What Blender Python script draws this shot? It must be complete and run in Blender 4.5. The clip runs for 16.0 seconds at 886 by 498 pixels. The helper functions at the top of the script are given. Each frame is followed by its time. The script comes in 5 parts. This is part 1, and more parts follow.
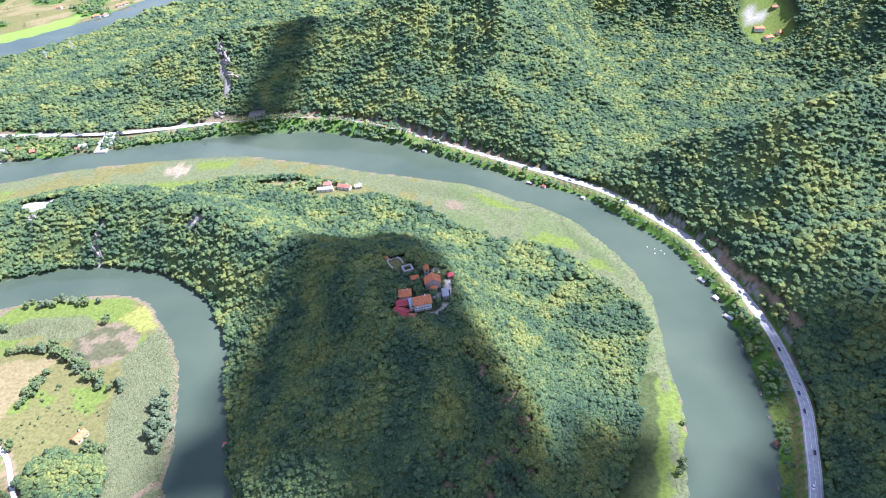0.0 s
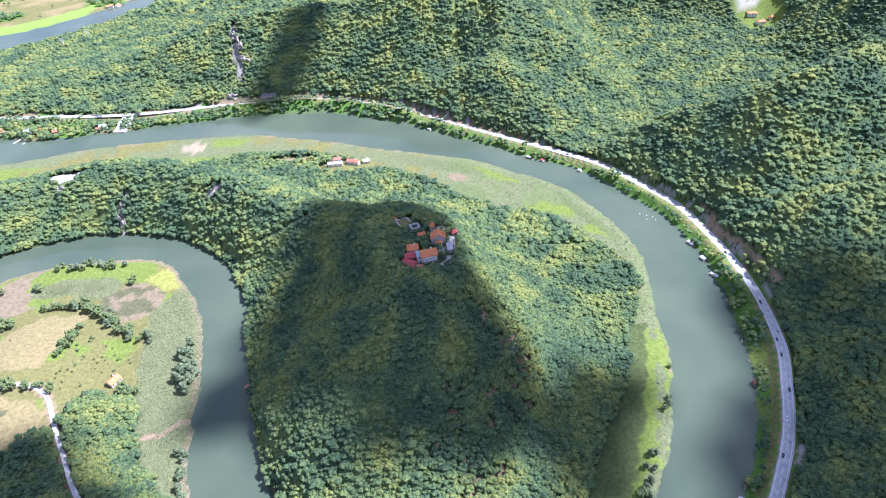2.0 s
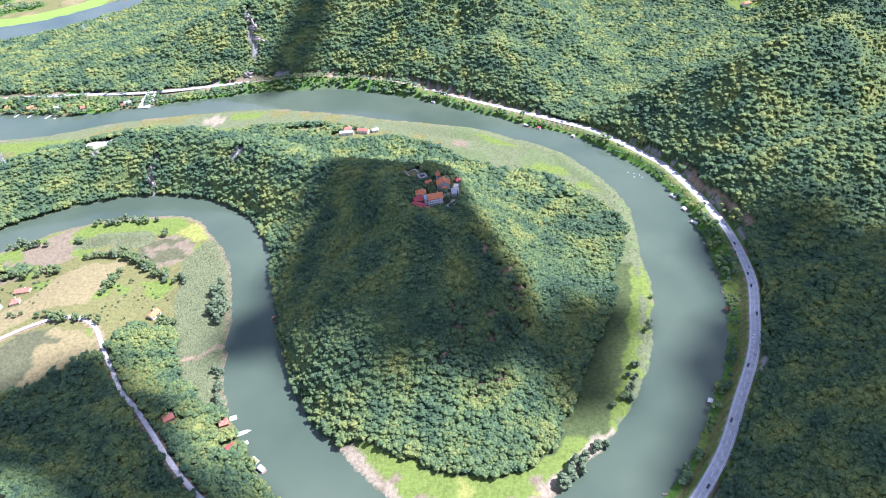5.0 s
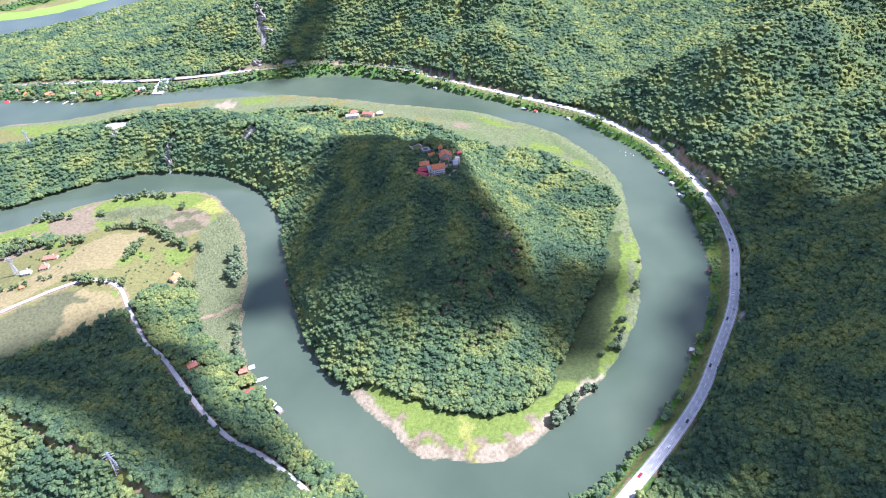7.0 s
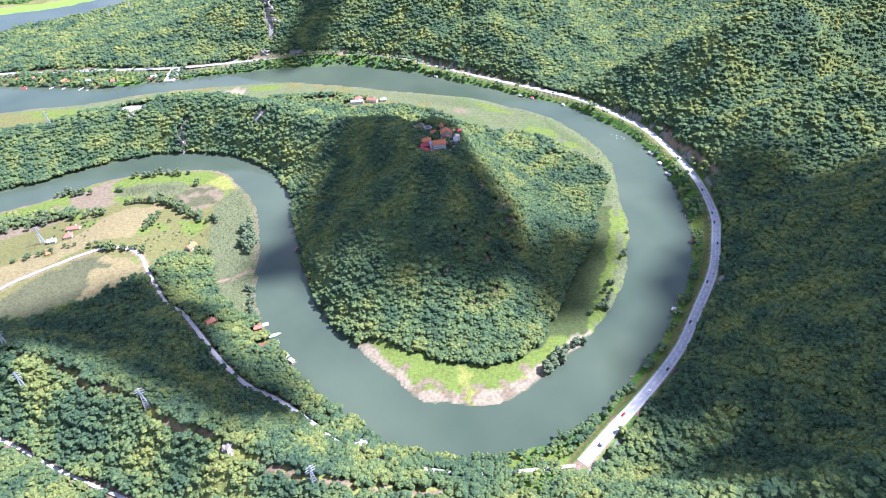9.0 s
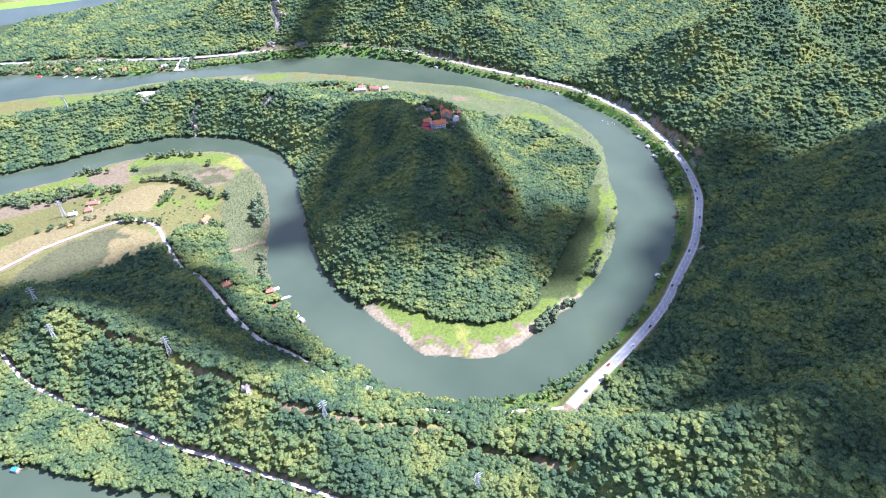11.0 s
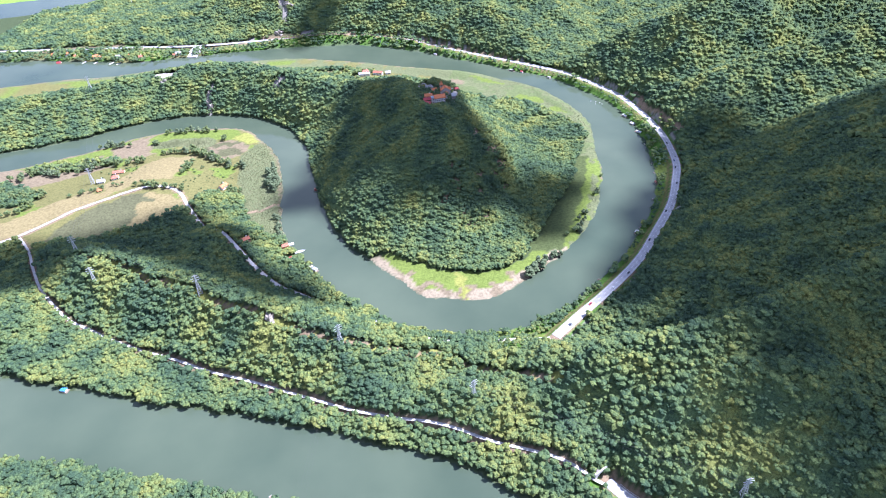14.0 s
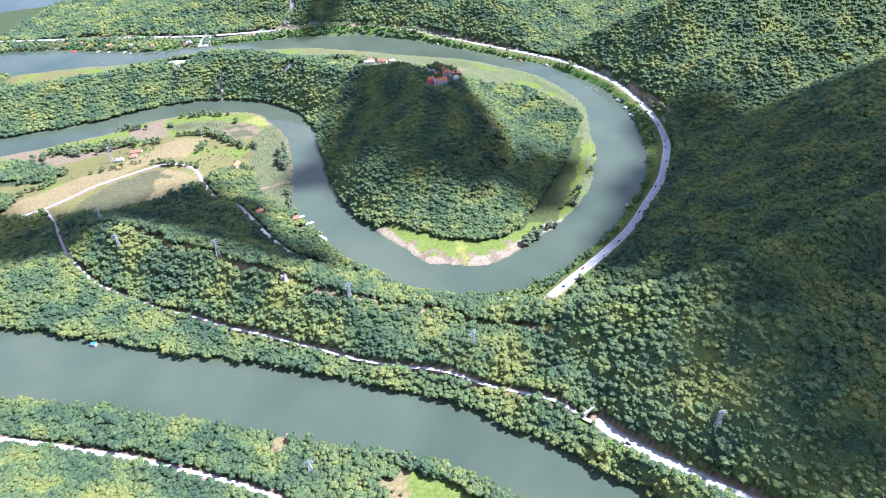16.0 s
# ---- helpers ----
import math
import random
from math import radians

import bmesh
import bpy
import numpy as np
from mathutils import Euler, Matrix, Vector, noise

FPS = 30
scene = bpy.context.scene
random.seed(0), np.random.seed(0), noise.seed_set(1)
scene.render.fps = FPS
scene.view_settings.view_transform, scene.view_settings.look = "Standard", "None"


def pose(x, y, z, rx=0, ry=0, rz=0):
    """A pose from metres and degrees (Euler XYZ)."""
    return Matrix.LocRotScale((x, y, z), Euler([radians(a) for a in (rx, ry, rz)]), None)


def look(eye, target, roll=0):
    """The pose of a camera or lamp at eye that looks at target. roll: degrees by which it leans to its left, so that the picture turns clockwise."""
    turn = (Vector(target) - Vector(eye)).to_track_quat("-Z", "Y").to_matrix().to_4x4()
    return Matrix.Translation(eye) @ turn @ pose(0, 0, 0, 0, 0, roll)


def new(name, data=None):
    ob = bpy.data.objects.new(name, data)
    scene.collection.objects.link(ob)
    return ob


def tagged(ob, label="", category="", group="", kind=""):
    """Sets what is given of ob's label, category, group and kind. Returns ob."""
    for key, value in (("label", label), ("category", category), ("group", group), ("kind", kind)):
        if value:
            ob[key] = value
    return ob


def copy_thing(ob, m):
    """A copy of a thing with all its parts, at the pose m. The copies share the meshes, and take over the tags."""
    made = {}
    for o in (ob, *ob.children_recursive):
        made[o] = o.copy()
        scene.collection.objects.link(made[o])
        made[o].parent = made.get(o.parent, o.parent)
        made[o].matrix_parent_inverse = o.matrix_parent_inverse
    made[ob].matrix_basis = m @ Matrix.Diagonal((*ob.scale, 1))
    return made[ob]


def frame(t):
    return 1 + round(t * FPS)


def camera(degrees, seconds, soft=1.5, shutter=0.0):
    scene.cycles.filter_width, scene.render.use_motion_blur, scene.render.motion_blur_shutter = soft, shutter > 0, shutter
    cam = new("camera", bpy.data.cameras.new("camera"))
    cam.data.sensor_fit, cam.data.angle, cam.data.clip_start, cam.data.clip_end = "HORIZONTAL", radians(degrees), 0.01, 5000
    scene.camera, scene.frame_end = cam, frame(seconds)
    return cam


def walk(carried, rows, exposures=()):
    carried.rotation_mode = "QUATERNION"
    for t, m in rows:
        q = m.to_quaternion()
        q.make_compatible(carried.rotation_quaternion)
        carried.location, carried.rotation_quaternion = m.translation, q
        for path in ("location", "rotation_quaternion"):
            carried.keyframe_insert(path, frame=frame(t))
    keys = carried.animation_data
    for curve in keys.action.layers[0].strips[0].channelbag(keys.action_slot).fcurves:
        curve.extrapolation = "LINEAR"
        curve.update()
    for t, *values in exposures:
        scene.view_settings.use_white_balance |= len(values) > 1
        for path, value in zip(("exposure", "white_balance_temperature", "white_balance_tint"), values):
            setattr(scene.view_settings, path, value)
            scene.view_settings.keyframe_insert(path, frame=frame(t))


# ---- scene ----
cam = camera(71.3, 16.0, soft=1.1)
ROWS = [
    (0, -4.28, -10.79, 444.75, 0.282, -38.335, -3.427),
    (0.5, -5.14, -24.96, 444.42, 0.376, -38.399, -3.465),
    (1, -6.02, -39.19, 444.09, 0.467, -38.457, -3.548),
    (1.5, -6.94, -53.45, 443.78, 0.553, -38.509, -3.660),
    (2, -7.88, -67.77, 443.48, 0.631, -38.553, -3.786),
    (2.5, -8.84, -82.12, 443.20, 0.702, -38.588, -3.914),
    (3, -9.83, -96.51, 442.93, 0.763, -38.616, -4.034),
    (3.5, -10.83, -110.93, 442.68, 0.814, -38.635, -4.139),
    (4, -11.85, -125.38, 442.43, 0.854, -38.644, -4.222),
    (6.5, -17.14, -197.91, 441.44, 0.874, -38.560, -4.247),
    (7, -18.21, -212.45, 441.29, 0.843, -38.518, -4.176),
    (7.5, -19.30, -226.98, 441.15, 0.801, -38.470, -4.086),
    (8, -20.38, -241.52, 441.02, 0.748, -38.415, -3.980),
    (8.5, -21.46, -256.05, 440.91, 0.687, -38.354, -3.863),
    (9, -22.53, -270.57, 440.81, 0.618, -38.290, -3.740),
    (11.5, -27.79, -342.86, 440.52, 0.213, -37.942, -3.172),
    (12, -28.80, -357.24, 440.51, 0.134, -37.877, -3.093),
    (12.5, -29.79, -371.57, 440.51, 0.061, -37.819, -3.030),
    (13, -30.76, -385.87, 440.52, -0.003, -37.768, -2.984),
    (13.5, -31.71, -400.12, 440.55, -0.055, -37.727, -2.952),
    (14, -32.64, -414.32, 440.59, -0.092, -37.697, -2.932),
    (14.5, -33.54, -428.47, 440.65, -0.110, -37.682, -2.918),
    (15, -34.41, -442.56, 440.72, -0.106, -37.683, -2.905),
    (15.5, -35.25, -456.59, 440.80, -0.076, -37.703, -2.883),
    (16, -36.06, -470.55, 440.90, -0.016, -37.744, -2.842),
]
walk(cam, [(t, pose(x, y, z, 90 + pitch, 0, yaw) @ pose(0, 0, 0, 0, 0, roll)) for t, x, y, z, yaw, pitch, roll in ROWS],
     exposures=[(0.0, 1.38, 5040, 30), (16.0, 1.38, 5040, 30)])

# ---------------------------------------------------------------- light
SUN_AZ, SUN_EL = 8.0, 54.0          # degrees: azimuth counted from +x towards +y
world = bpy.data.worlds.new("sky")
scene.world = world
world.use_nodes = True
wn, wl = world.node_tree.nodes, world.node_tree.links
sky = wn.new("ShaderNodeTexSky")
sky.sky_type, sky.sun_disc = "NISHITA", False
sky.sun_elevation, sky.sun_rotation = radians(SUN_EL), radians(90 - SUN_AZ)
wcoord = wn.new("ShaderNodeTexCoord")
wnoise = wn.new("ShaderNodeTexNoise")
wnoise.inputs["Scale"].default_value, wnoise.inputs["Detail"].default_value = 2.2, 8
wramp = wn.new("ShaderNodeValToRGB")
wramp.color_ramp.elements[0].position, wramp.color_ramp.elements[1].position = 0.44, 0.64
wmix = wn.new("ShaderNodeMixRGB")
wmix.inputs[2].default_value = (6.2, 6.4, 6.8, 1)
wl.new(wcoord.outputs["Generated"], wnoise.inputs["Vector"])
wl.new(wnoise.outputs["Fac"], wramp.inputs["Fac"])
wl.new(wramp.outputs["Color"], wmix.inputs[0])
wl.new(sky.outputs["Color"], wmix.inputs[1])
wl.new(wmix.outputs["Color"], wn["Background"].inputs["Color"])
wn["Background"].inputs["Strength"].default_value = 0.066

sun = new("sun", bpy.data.lights.new("sun", "SUN"))
sun.data.energy, sun.data.angle, sun.data.color = 5.0, radians(1.6), (1.0, 0.94, 0.82)
SUN_DIR = Vector((math.cos(radians(SUN_EL)) * math.cos(radians(SUN_AZ)), math.cos(radians(SUN_EL)) * math.sin(radians(SUN_AZ)), math.sin(radians(SUN_EL))))
sun.matrix_world = look(SUN_DIR * 3000, (0, 0, 0))

# ---------------------------------------------------------------- materials


def material(name, colours, scale=1.0, rough=0.8, bump=0.0, bump_scale=None, metal=0.0, spec=0.3, island=0.0, object_random=0.0, attribute="", detail=4.0, mottle=0.0):
    """A noise-varied surface. colours: two to four, from the noise's low to its high values; island/object_random: how far each loose piece or object shifts along them."""
    m = bpy.data.materials.new(name)
    m.use_nodes = True
    n, l = m.node_tree.nodes, m.node_tree.links
    b = n["Principled BSDF"]
    b.inputs["Roughness"].default_value, b.inputs["Metallic"].default_value = rough, metal
    b.inputs["Specular IOR Level"].default_value = spec
    geo = n.new("ShaderNodeNewGeometry")
    tex = n.new("ShaderNodeTexNoise")
    tex.inputs["Scale"].default_value, tex.inputs["Detail"].default_value = scale, detail
    l.new(geo.outputs["Position"], tex.inputs["Vector"])
    value = tex.outputs["Fac"]
    if island or object_random:
        if island:
            pick, amount = geo.outputs["Random Per Island"], island
        else:
            pick, amount = n.new("ShaderNodeObjectInfo").outputs["Random"], object_random
        spread = n.new("ShaderNodeMapRange")
        spread.inputs["From Min"].default_value, spread.inputs["From Max"].default_value = 0.34, 0.66
        l.new(value, spread.inputs["Value"])
        value = spread.outputs["Result"]
        blend = n.new("ShaderNodeMix")
        blend.inputs[0].default_value = amount
        l.new(value, blend.inputs[2])
        l.new(pick, blend.inputs[3])
        value = blend.outputs[0]
    ramp = n.new("ShaderNodeValToRGB")
    el = ramp.color_ramp.elements
    lo, hi = (0.3, 0.7) if not (island or object_random) else (0.15, 0.88)
    for i, c in enumerate(colours):
        p = lo + (hi - lo) * i / max(1, len(colours) - 1)
        e = el[i] if i < 2 else el.new(p)
        e.position = p
        e.color = (*c, 1)
    if len(colours) > 2:
        for i, c in enumerate(colours):
            el[i].position = lo + (hi - lo) * i / (len(colours) - 1)
            el[i].color = (*c, 1)
    l.new(value, ramp.inputs["Fac"])
    out = ramp.outputs["Color"]
    if attribute:
        at = n.new("ShaderNodeAttribute")
        at.attribute_name = attribute
        mul = n.new("ShaderNodeMixRGB")
        mul.blend_type = "MULTIPLY"
        mul.inputs[0].default_value = 1
        l.new(at.outputs["Color"], mul.inputs[1])
        l.new(out, mul.inputs[2])
        out = mul.outputs["Color"]
    if mottle:
        t3 = n.new("ShaderNodeTexNoise")
        t3.inputs["Scale"].default_value, t3.inputs["Detail"].default_value = mottle, 8
        t3.inputs["Roughness"].default_value = 0.72
        l.new(geo.outputs["Position"], t3.inputs["Vector"])
        r3 = n.new("ShaderNodeValToRGB")
        r3.color_ramp.elements[0].position, r3.color_ramp.elements[0].color = 0.37, (0.54, 0.56, 0.58, 1)
        r3.color_ramp.elements[1].position, r3.color_ramp.elements[1].color = 0.63, (1.54, 1.50, 1.36, 1)
        l.new(t3.outputs["Fac"], r3.inputs["Fac"])
        m3 = n.new("ShaderNodeMixRGB")
        m3.blend_type = "MULTIPLY"
        m3.inputs[0].default_value = 1
        l.new(out, m3.inputs[1])
        l.new(r3.outputs["Color"], m3.inputs[2])
        out = m3.outputs["Color"]
    l.new(out, b.inputs["Base Color"])
    if bump:
        t2 = n.new("ShaderNodeTexNoise")
        t2.inputs["Scale"].default_value, t2.inputs["Detail"].default_value = bump_scale or scale * 4, 3
        l.new(geo.outputs["Position"], t2.inputs["Vector"])
        bp = n.new("ShaderNodeBump")
        bp.inputs["Strength"].default_value, bp.inputs["Distance"].default_value = 1.0, bump
        l.new(t2.outputs["Fac"], bp.inputs["Height"])
        l.new(bp.outputs["Normal"], b.inputs["Normal"])
    return m


M_GROUND = material("land_cover", [(0.72, 0.72, 0.72), (1.0, 1.0, 1.0), (1.22, 1.22, 1.2)], 0.35, 0.95, 0.6, 0.9, spec=0.1, attribute="cover", detail=8)
M_FOREST = material("broadleaf_canopy", [(0.050, 0.086, 0.050), (0.080, 0.126, 0.058), (0.124, 0.168, 0.060), (0.196, 0.216, 0.062)], 0.028, 0.8, 0.7, 1.6, spec=0.08, island=0.36, mottle=0.9, detail=6)
M_CROWN = material("tree_crown_leaves", [(0.068, 0.102, 0.050), (0.110, 0.150, 0.060), (0.168, 0.198, 0.074)], 0.25, 0.75, 0.4, 2.2, spec=0.1, island=0.5, mottle=0.9)
M_WILLOW = material("grey_willow_leaves", [(0.075, 0.105, 0.060), (0.115, 0.150, 0.080), (0.16, 0.195, 0.11)], 0.25, 0.75, 0.4, 2.2, spec=0.1, island=0.5, mottle=0.9)
M_BARK = material("bark", [(0.06, 0.045, 0.035), (0.13, 0.10, 0.08)], 3.0, 0.9, 0.05)
M_ASPHALT = material("worn_asphalt", [(0.31, 0.306, 0.298), (0.44, 0.435, 0.42)], 0.25, 0.75, 0.01, 8, spec=0.4)
M_PAINT = material("white_road_paint", [(0.62, 0.62, 0.6), (0.8, 0.8, 0.78)], 2.0, 0.7)
M_GRAVEL = material("pale_limestone_gravel", [(0.44, 0.42, 0.38), (0.62, 0.60, 0.55)], 0.4, 0.9, 0.05, 4)
M_ROCK = material("grey_limestone", [(0.18, 0.155, 0.125), (0.32, 0.28, 0.23), (0.45, 0.41, 0.35)], 0.35, 0.9, 0.4, 0.8)
M_CONCRETE = material("weathered_concrete", [(0.30, 0.29, 0.27), (0.46, 0.45, 0.42)], 0.6, 0.85, 0.02)
M_STONEWALL = material("pale_stone_masonry", [(0.34, 0.31, 0.27), (0.52, 0.49, 0.44)], 1.2, 0.9, 0.05, 3)
M_PLASTER = material("white_plaster", [(0.62, 0.60, 0.56), (0.8, 0.79, 0.76)], 0.8, 0.85, 0.01)
M_CREAM = material("cream_plaster", [(0.58, 0.50, 0.36), (0.70, 0.62, 0.48)], 0.8, 0.85, 0.01)
M_BRICKRED = material("red_painted_wood", [(0.22, 0.045, 0.035), (0.32, 0.08, 0.06)], 1.5, 0.7, 0.02)
M_TILE = material("orange_clay_roof_tiles", [(0.42, 0.13, 0.045), (0.60, 0.21, 0.08), (0.68, 0.28, 0.13)], 0.9, 0.8, 0.06, 5)
M_TILE_OLD = material("weathered_red_roof_tiles", [(0.30, 0.10, 0.06), (0.45, 0.17, 0.10), (0.52, 0.26, 0.18)], 0.9, 0.85, 0.06, 5)
M_TILE_RED = material("crimson_sheet_roof", [(0.36, 0.055, 0.06), (0.48, 0.09, 0.085)], 0.7, 0.55, 0.03, 4)
M_SHEET = material("grey_blue_metal_roof", [(0.26, 0.36, 0.42), (0.40, 0.49, 0.54)], 0.7, 0.45, 0.02, 4, metal=0.3)
M_GREYROOF = material("grey_sheet_roof", [(0.30, 0.30, 0.31), (0.48, 0.48, 0.48)], 0.7, 0.6, 0.02, 4)
M_WOOD = material("weathered_wood", [(0.16, 0.11, 0.075), (0.30, 0.23, 0.17)], 1.5, 0.85, 0.02)
M_GLASS = material("window_glass", [(0.03, 0.04, 0.05), (0.06, 0.07, 0.08)], 0.5, 0.08, spec=0.6)
M_STEEL = material("galvanised_steel", [(0.50, 0.51, 0.52), (0.66, 0.67, 0.68)], 1.0, 0.5, metal=0.4)
M_WIRE = material("dark_cable", [(0.05, 0.05, 0.05), (0.09, 0.09, 0.09)], 1.0, 0.6)
M_RUBBER = material("tyre_rubber", [(0.02, 0.02, 0.02), (0.04, 0.04, 0.04)], 4.0, 0.8)
M_WHITEBOAT = material("white_gelcoat", [(0.70, 0.70, 0.68), (0.82, 0.82, 0.80)], 1.0, 0.35, spec=0.5)
M_TURF = material("canvas_green", [(0.06, 0.26, 0.20), (0.10, 0.34, 0.27)], 1.0, 0.8)
M_BLUE = material("blue_tarpaulin", [(0.05, 0.22, 0.42), (0.10, 0.32, 0.55)], 1.0, 0.6)
M_CLOUD = material("cumulus", [(0.86, 0.87, 0.9), (0.95, 0.95, 0.95)], 0.004, 1.0, spec=0.0)

M_WATER = bpy.data.materials.new("river_water")
M_WATER.use_nodes = True
_n, _l = M_WATER.node_tree.nodes, M_WATER.node_tree.links
_b = _n["Principled BSDF"]
_b.inputs["Roughness"].default_value, _b.inputs["IOR"].default_value = 0.06, 1.33
_geo = _n.new("ShaderNodeNewGeometry")
_t = _n.new("ShaderNodeTexNoise")
_t.inputs["Scale"].default_value, _t.inputs["Detail"].default_value = 0.008, 5
_r = _n.new("ShaderNodeValToRGB")
_r.color_ramp.elements[0].position, _r.color_ramp.elements[0].color = 0.35, (0.060, 0.084, 0.054, 1)
_r.color_ramp.elements[1].position, _r.color_ramp.elements[1].color = 0.68, (0.092, 0.118, 0.074, 1)
_l.new(_geo.outputs["Position"], _t.inputs["Vector"])
_l.new(_t.outputs["Fac"], _r.inputs["Fac"])
_l.new(_r.outputs["Color"], _b.inputs["Base Color"])
_w = _n.new("ShaderNodeTexNoise")
_w.inputs["Scale"].default_value, _w.inputs["Detail"].default_value = 0.6, 3
_l.new(_geo.outputs["Position"], _w.inputs["Vector"])
_bp = _n.new("ShaderNodeBump")
_bp.inputs["Strength"].default_value, _bp.inputs["Distance"].default_value = 0.25, 0.08
_l.new(_w.outputs["Fac"], _bp.inputs["Height"])
_l.new(_bp.outputs["Normal"], _b.inputs["Normal"])

# ---------------------------------------------------------------- the plan of the land
RIVER_LOOP = [(-1300, 740, 80), (-900, 790, 72), (-745, 795, 48), (-650, 790, 33), (-552, 810, 24), (-412, 828, 28), (-302, 833, 32), (-190, 815, 44), (-96, 775, 41), (-55, 758, 38), (-21, 739, 32), (11, 723, 27), (44, 706, 23), (104, 661, 22), (132, 644, 23), (166, 615, 24), (188, 580, 26), (206, 548, 28),
              (226, 507, 30), (237, 455, 32), (236, 400, 36), (225, 302, 35), (214, 265, 35), (192, 213, 31), (164, 164, 28), (129, 119, 28), (83, 77, 28), (38, 48, 27)]
RIVER_BEND = [(38, 48, 27), (0, 40, 26), (-62, 50, 26), (-108, 92, 27), (-158, 146, 28), (-199, 215, 29), (-221, 302, 23), (-232, 350, 21), (-246, 403, 22), (-279, 464, 24), (-334, 514, 20), (-404, 527, 25), (-490, 518, 24), (-600, 458, 28), (-722, 414, 33),
              (-850, 370, 36), (-960, 250, 40), (-950, 100, 40), (-810, 20, 40), (-640, -12, 40), (-473, -48, 40)]
RIVER_NEAR = [(-473, -48, 40), (-385, -66, 36), (-296, -87, 33), (-206, -107, 34), (-121, -131, 32), (-44, -153, 28), (18, -188, 25), (80, -232, 27), (180, -330, 34), (420, -440, 36), (800, -560, 40)]
LAKE = [(-1500, 1130, 90), (-1150, 1240, 75), (-930, 1315, 62), (-790, 1450, 52), (-700, 1590, 55), (-570, 1800, 60), (-400, 2200, 60)]
MAIN_ROAD = [(-1300, 930), (-1000, 915), (-704, 898), (-516, 884), (-343, 902), (-252, 904), (-159, 888), (-83, 856), (-37, 822), (7, 788), (49, 757), (89, 728), (127, 701), (162, 674), (195, 648), (218, 622), (253, 568), (272, 534), (284, 490), (294, 440), (298, 380), (291, 313), (276, 268), (253, 215), (217, 159),
             (184, 111), (141, 65), (97, 24), (72, 0)]
SOUTH_ROAD = [(84, -154), (100, -172), (136, -200), (178, -229), (260, -285), (420, -360)]
TRACK_NECK = [(-545, 205), (-523, 180), (-492, 134), (-465, 98), (-425, 60), (-392, 44), (-342, 19), (-267, -16), (-222, -34), (-170, -55), (-94, -83), (-53, -95), (-9, -112), (38, -132), (75, -154), (84, -158)]
WHITE_ROAD = [(-700, 120), (-580, 190), (-540, 214), (-492, 262), (-466, 284), (-437, 302), (-405, 309), (-380, 298), (-359, 266), (-323, 215), (-284, 173), (-245, 128), (-214, 100), (-182, 82), (-150, 55), (-126, 28)]
LANE = [(-126, 28), (-95, 8), (-50, -4), (10, -10), (66, -2)]
SOUTH_TRACK = [(-600, -120), (-419, -142), (-340, -157), (-305, -164), (-215, -191), (-167, -210), (-100, -245), (0, -300)]
ROAD_Z = {"main": 7.0, "south": 7.0}


def spline(points, step=6.0):
    """A smooth line through the points, at about even steps."""
    p = np.array(points, float)
    q = np.vstack([2 * p[0] - p[1], p, 2 * p[-1] - p[-2]])
    out = []
    for i in range(1, len(q) - 2):
        n = max(2, int(np.linalg.norm(q[i + 1, :2] - q[i, :2]) / step))
        u = (np.arange(n) / n)[:, None]
        a, b, c, d = q[i - 1], q[i], q[i + 1], q[i + 2]
        out.append(0.5 * (2 * b + (c - a) * u + (2 * a - 5 * b + 4 * c - d) * u ** 2 + (3 * b - a - 3 * c + d) * u ** 3))
    out.append(q[-2][None])
    return np.vstack(out)


def along(xy, line, reach=130.0):
    """For each place within reach: its distance from the line (x, y, values...), and the values there."""
    best = np.full(len(xy), 1e9)
    vals = np.zeros((len(xy), line.shape[1] - 2))
    for i in range(0, len(line) - 1, 10):
        run = line[i:i + 11]
        lo, hi = run[:, :2].min(0) - reach, run[:, :2].max(0) + reach
        pick = np.nonzero((xy[:, 0] > lo[0]) & (xy[:, 0] < hi[0]) & (xy[:, 1] > lo[1]) & (xy[:, 1] < hi[1]))[0]
        if not len(pick):
            continue
        q, b0, v0 = xy[pick], best[pick], vals[pick]
        for a, b in zip(run[:-1], run[1:]):
            d = b[:2] - a[:2]
            u = np.clip(((q - a[:2]) @ d) / (d @ d), 0, 1)
            e = np.hypot(q[:, 0] - a[0] - u * d[0], q[:, 1] - a[1] - u * d[1])
            near = e < b0
            b0[near] = e[near]
            if line.shape[1] > 2:
                v0[near] = a[2:] + u[near, None] * (b[2:] - a[2:])
        best[pick], vals[pick] = b0, v0
    return best, vals


def right_of(xy, line):
    """Whether each place lies on the right-hand side of the line."""
    best, sign = np.full(len(xy), 1e9), np.zeros(len(xy), bool)
    for a, b in zip(line[:-1, :2], line[1:, :2]):
        d = b - a
        u = np.clip(((xy - a) @ d) / (d @ d), 0, 1)
        e = xy - a - u[:, None] * d
        q = np.hypot(e[:, 0], e[:, 1])
        near = q < best
        best[near] = q[near]
        sign[near] = (d[0] * e[near, 1] - d[1] * e[near, 0]) < 0
    return sign


def inside(xy, poly):
    p = np.array(poly, float)
    hit = np.zeros(len(xy), bool)
    x, y = xy[:, 0], xy[:, 1]
    for (x0, y0), (x1, y1) in zip(p, np.roll(p, -1, 0)):
        cross = (y0 > y) != (y1 > y)
        with np.errstate(divide="ignore", invalid="ignore"):
            hit ^= cross & (x < (x1 - x0) * (y - y0) / (y1 - y0) + x0)
    return hit


LATTICE = np.random.RandomState(7).rand(256, 256)


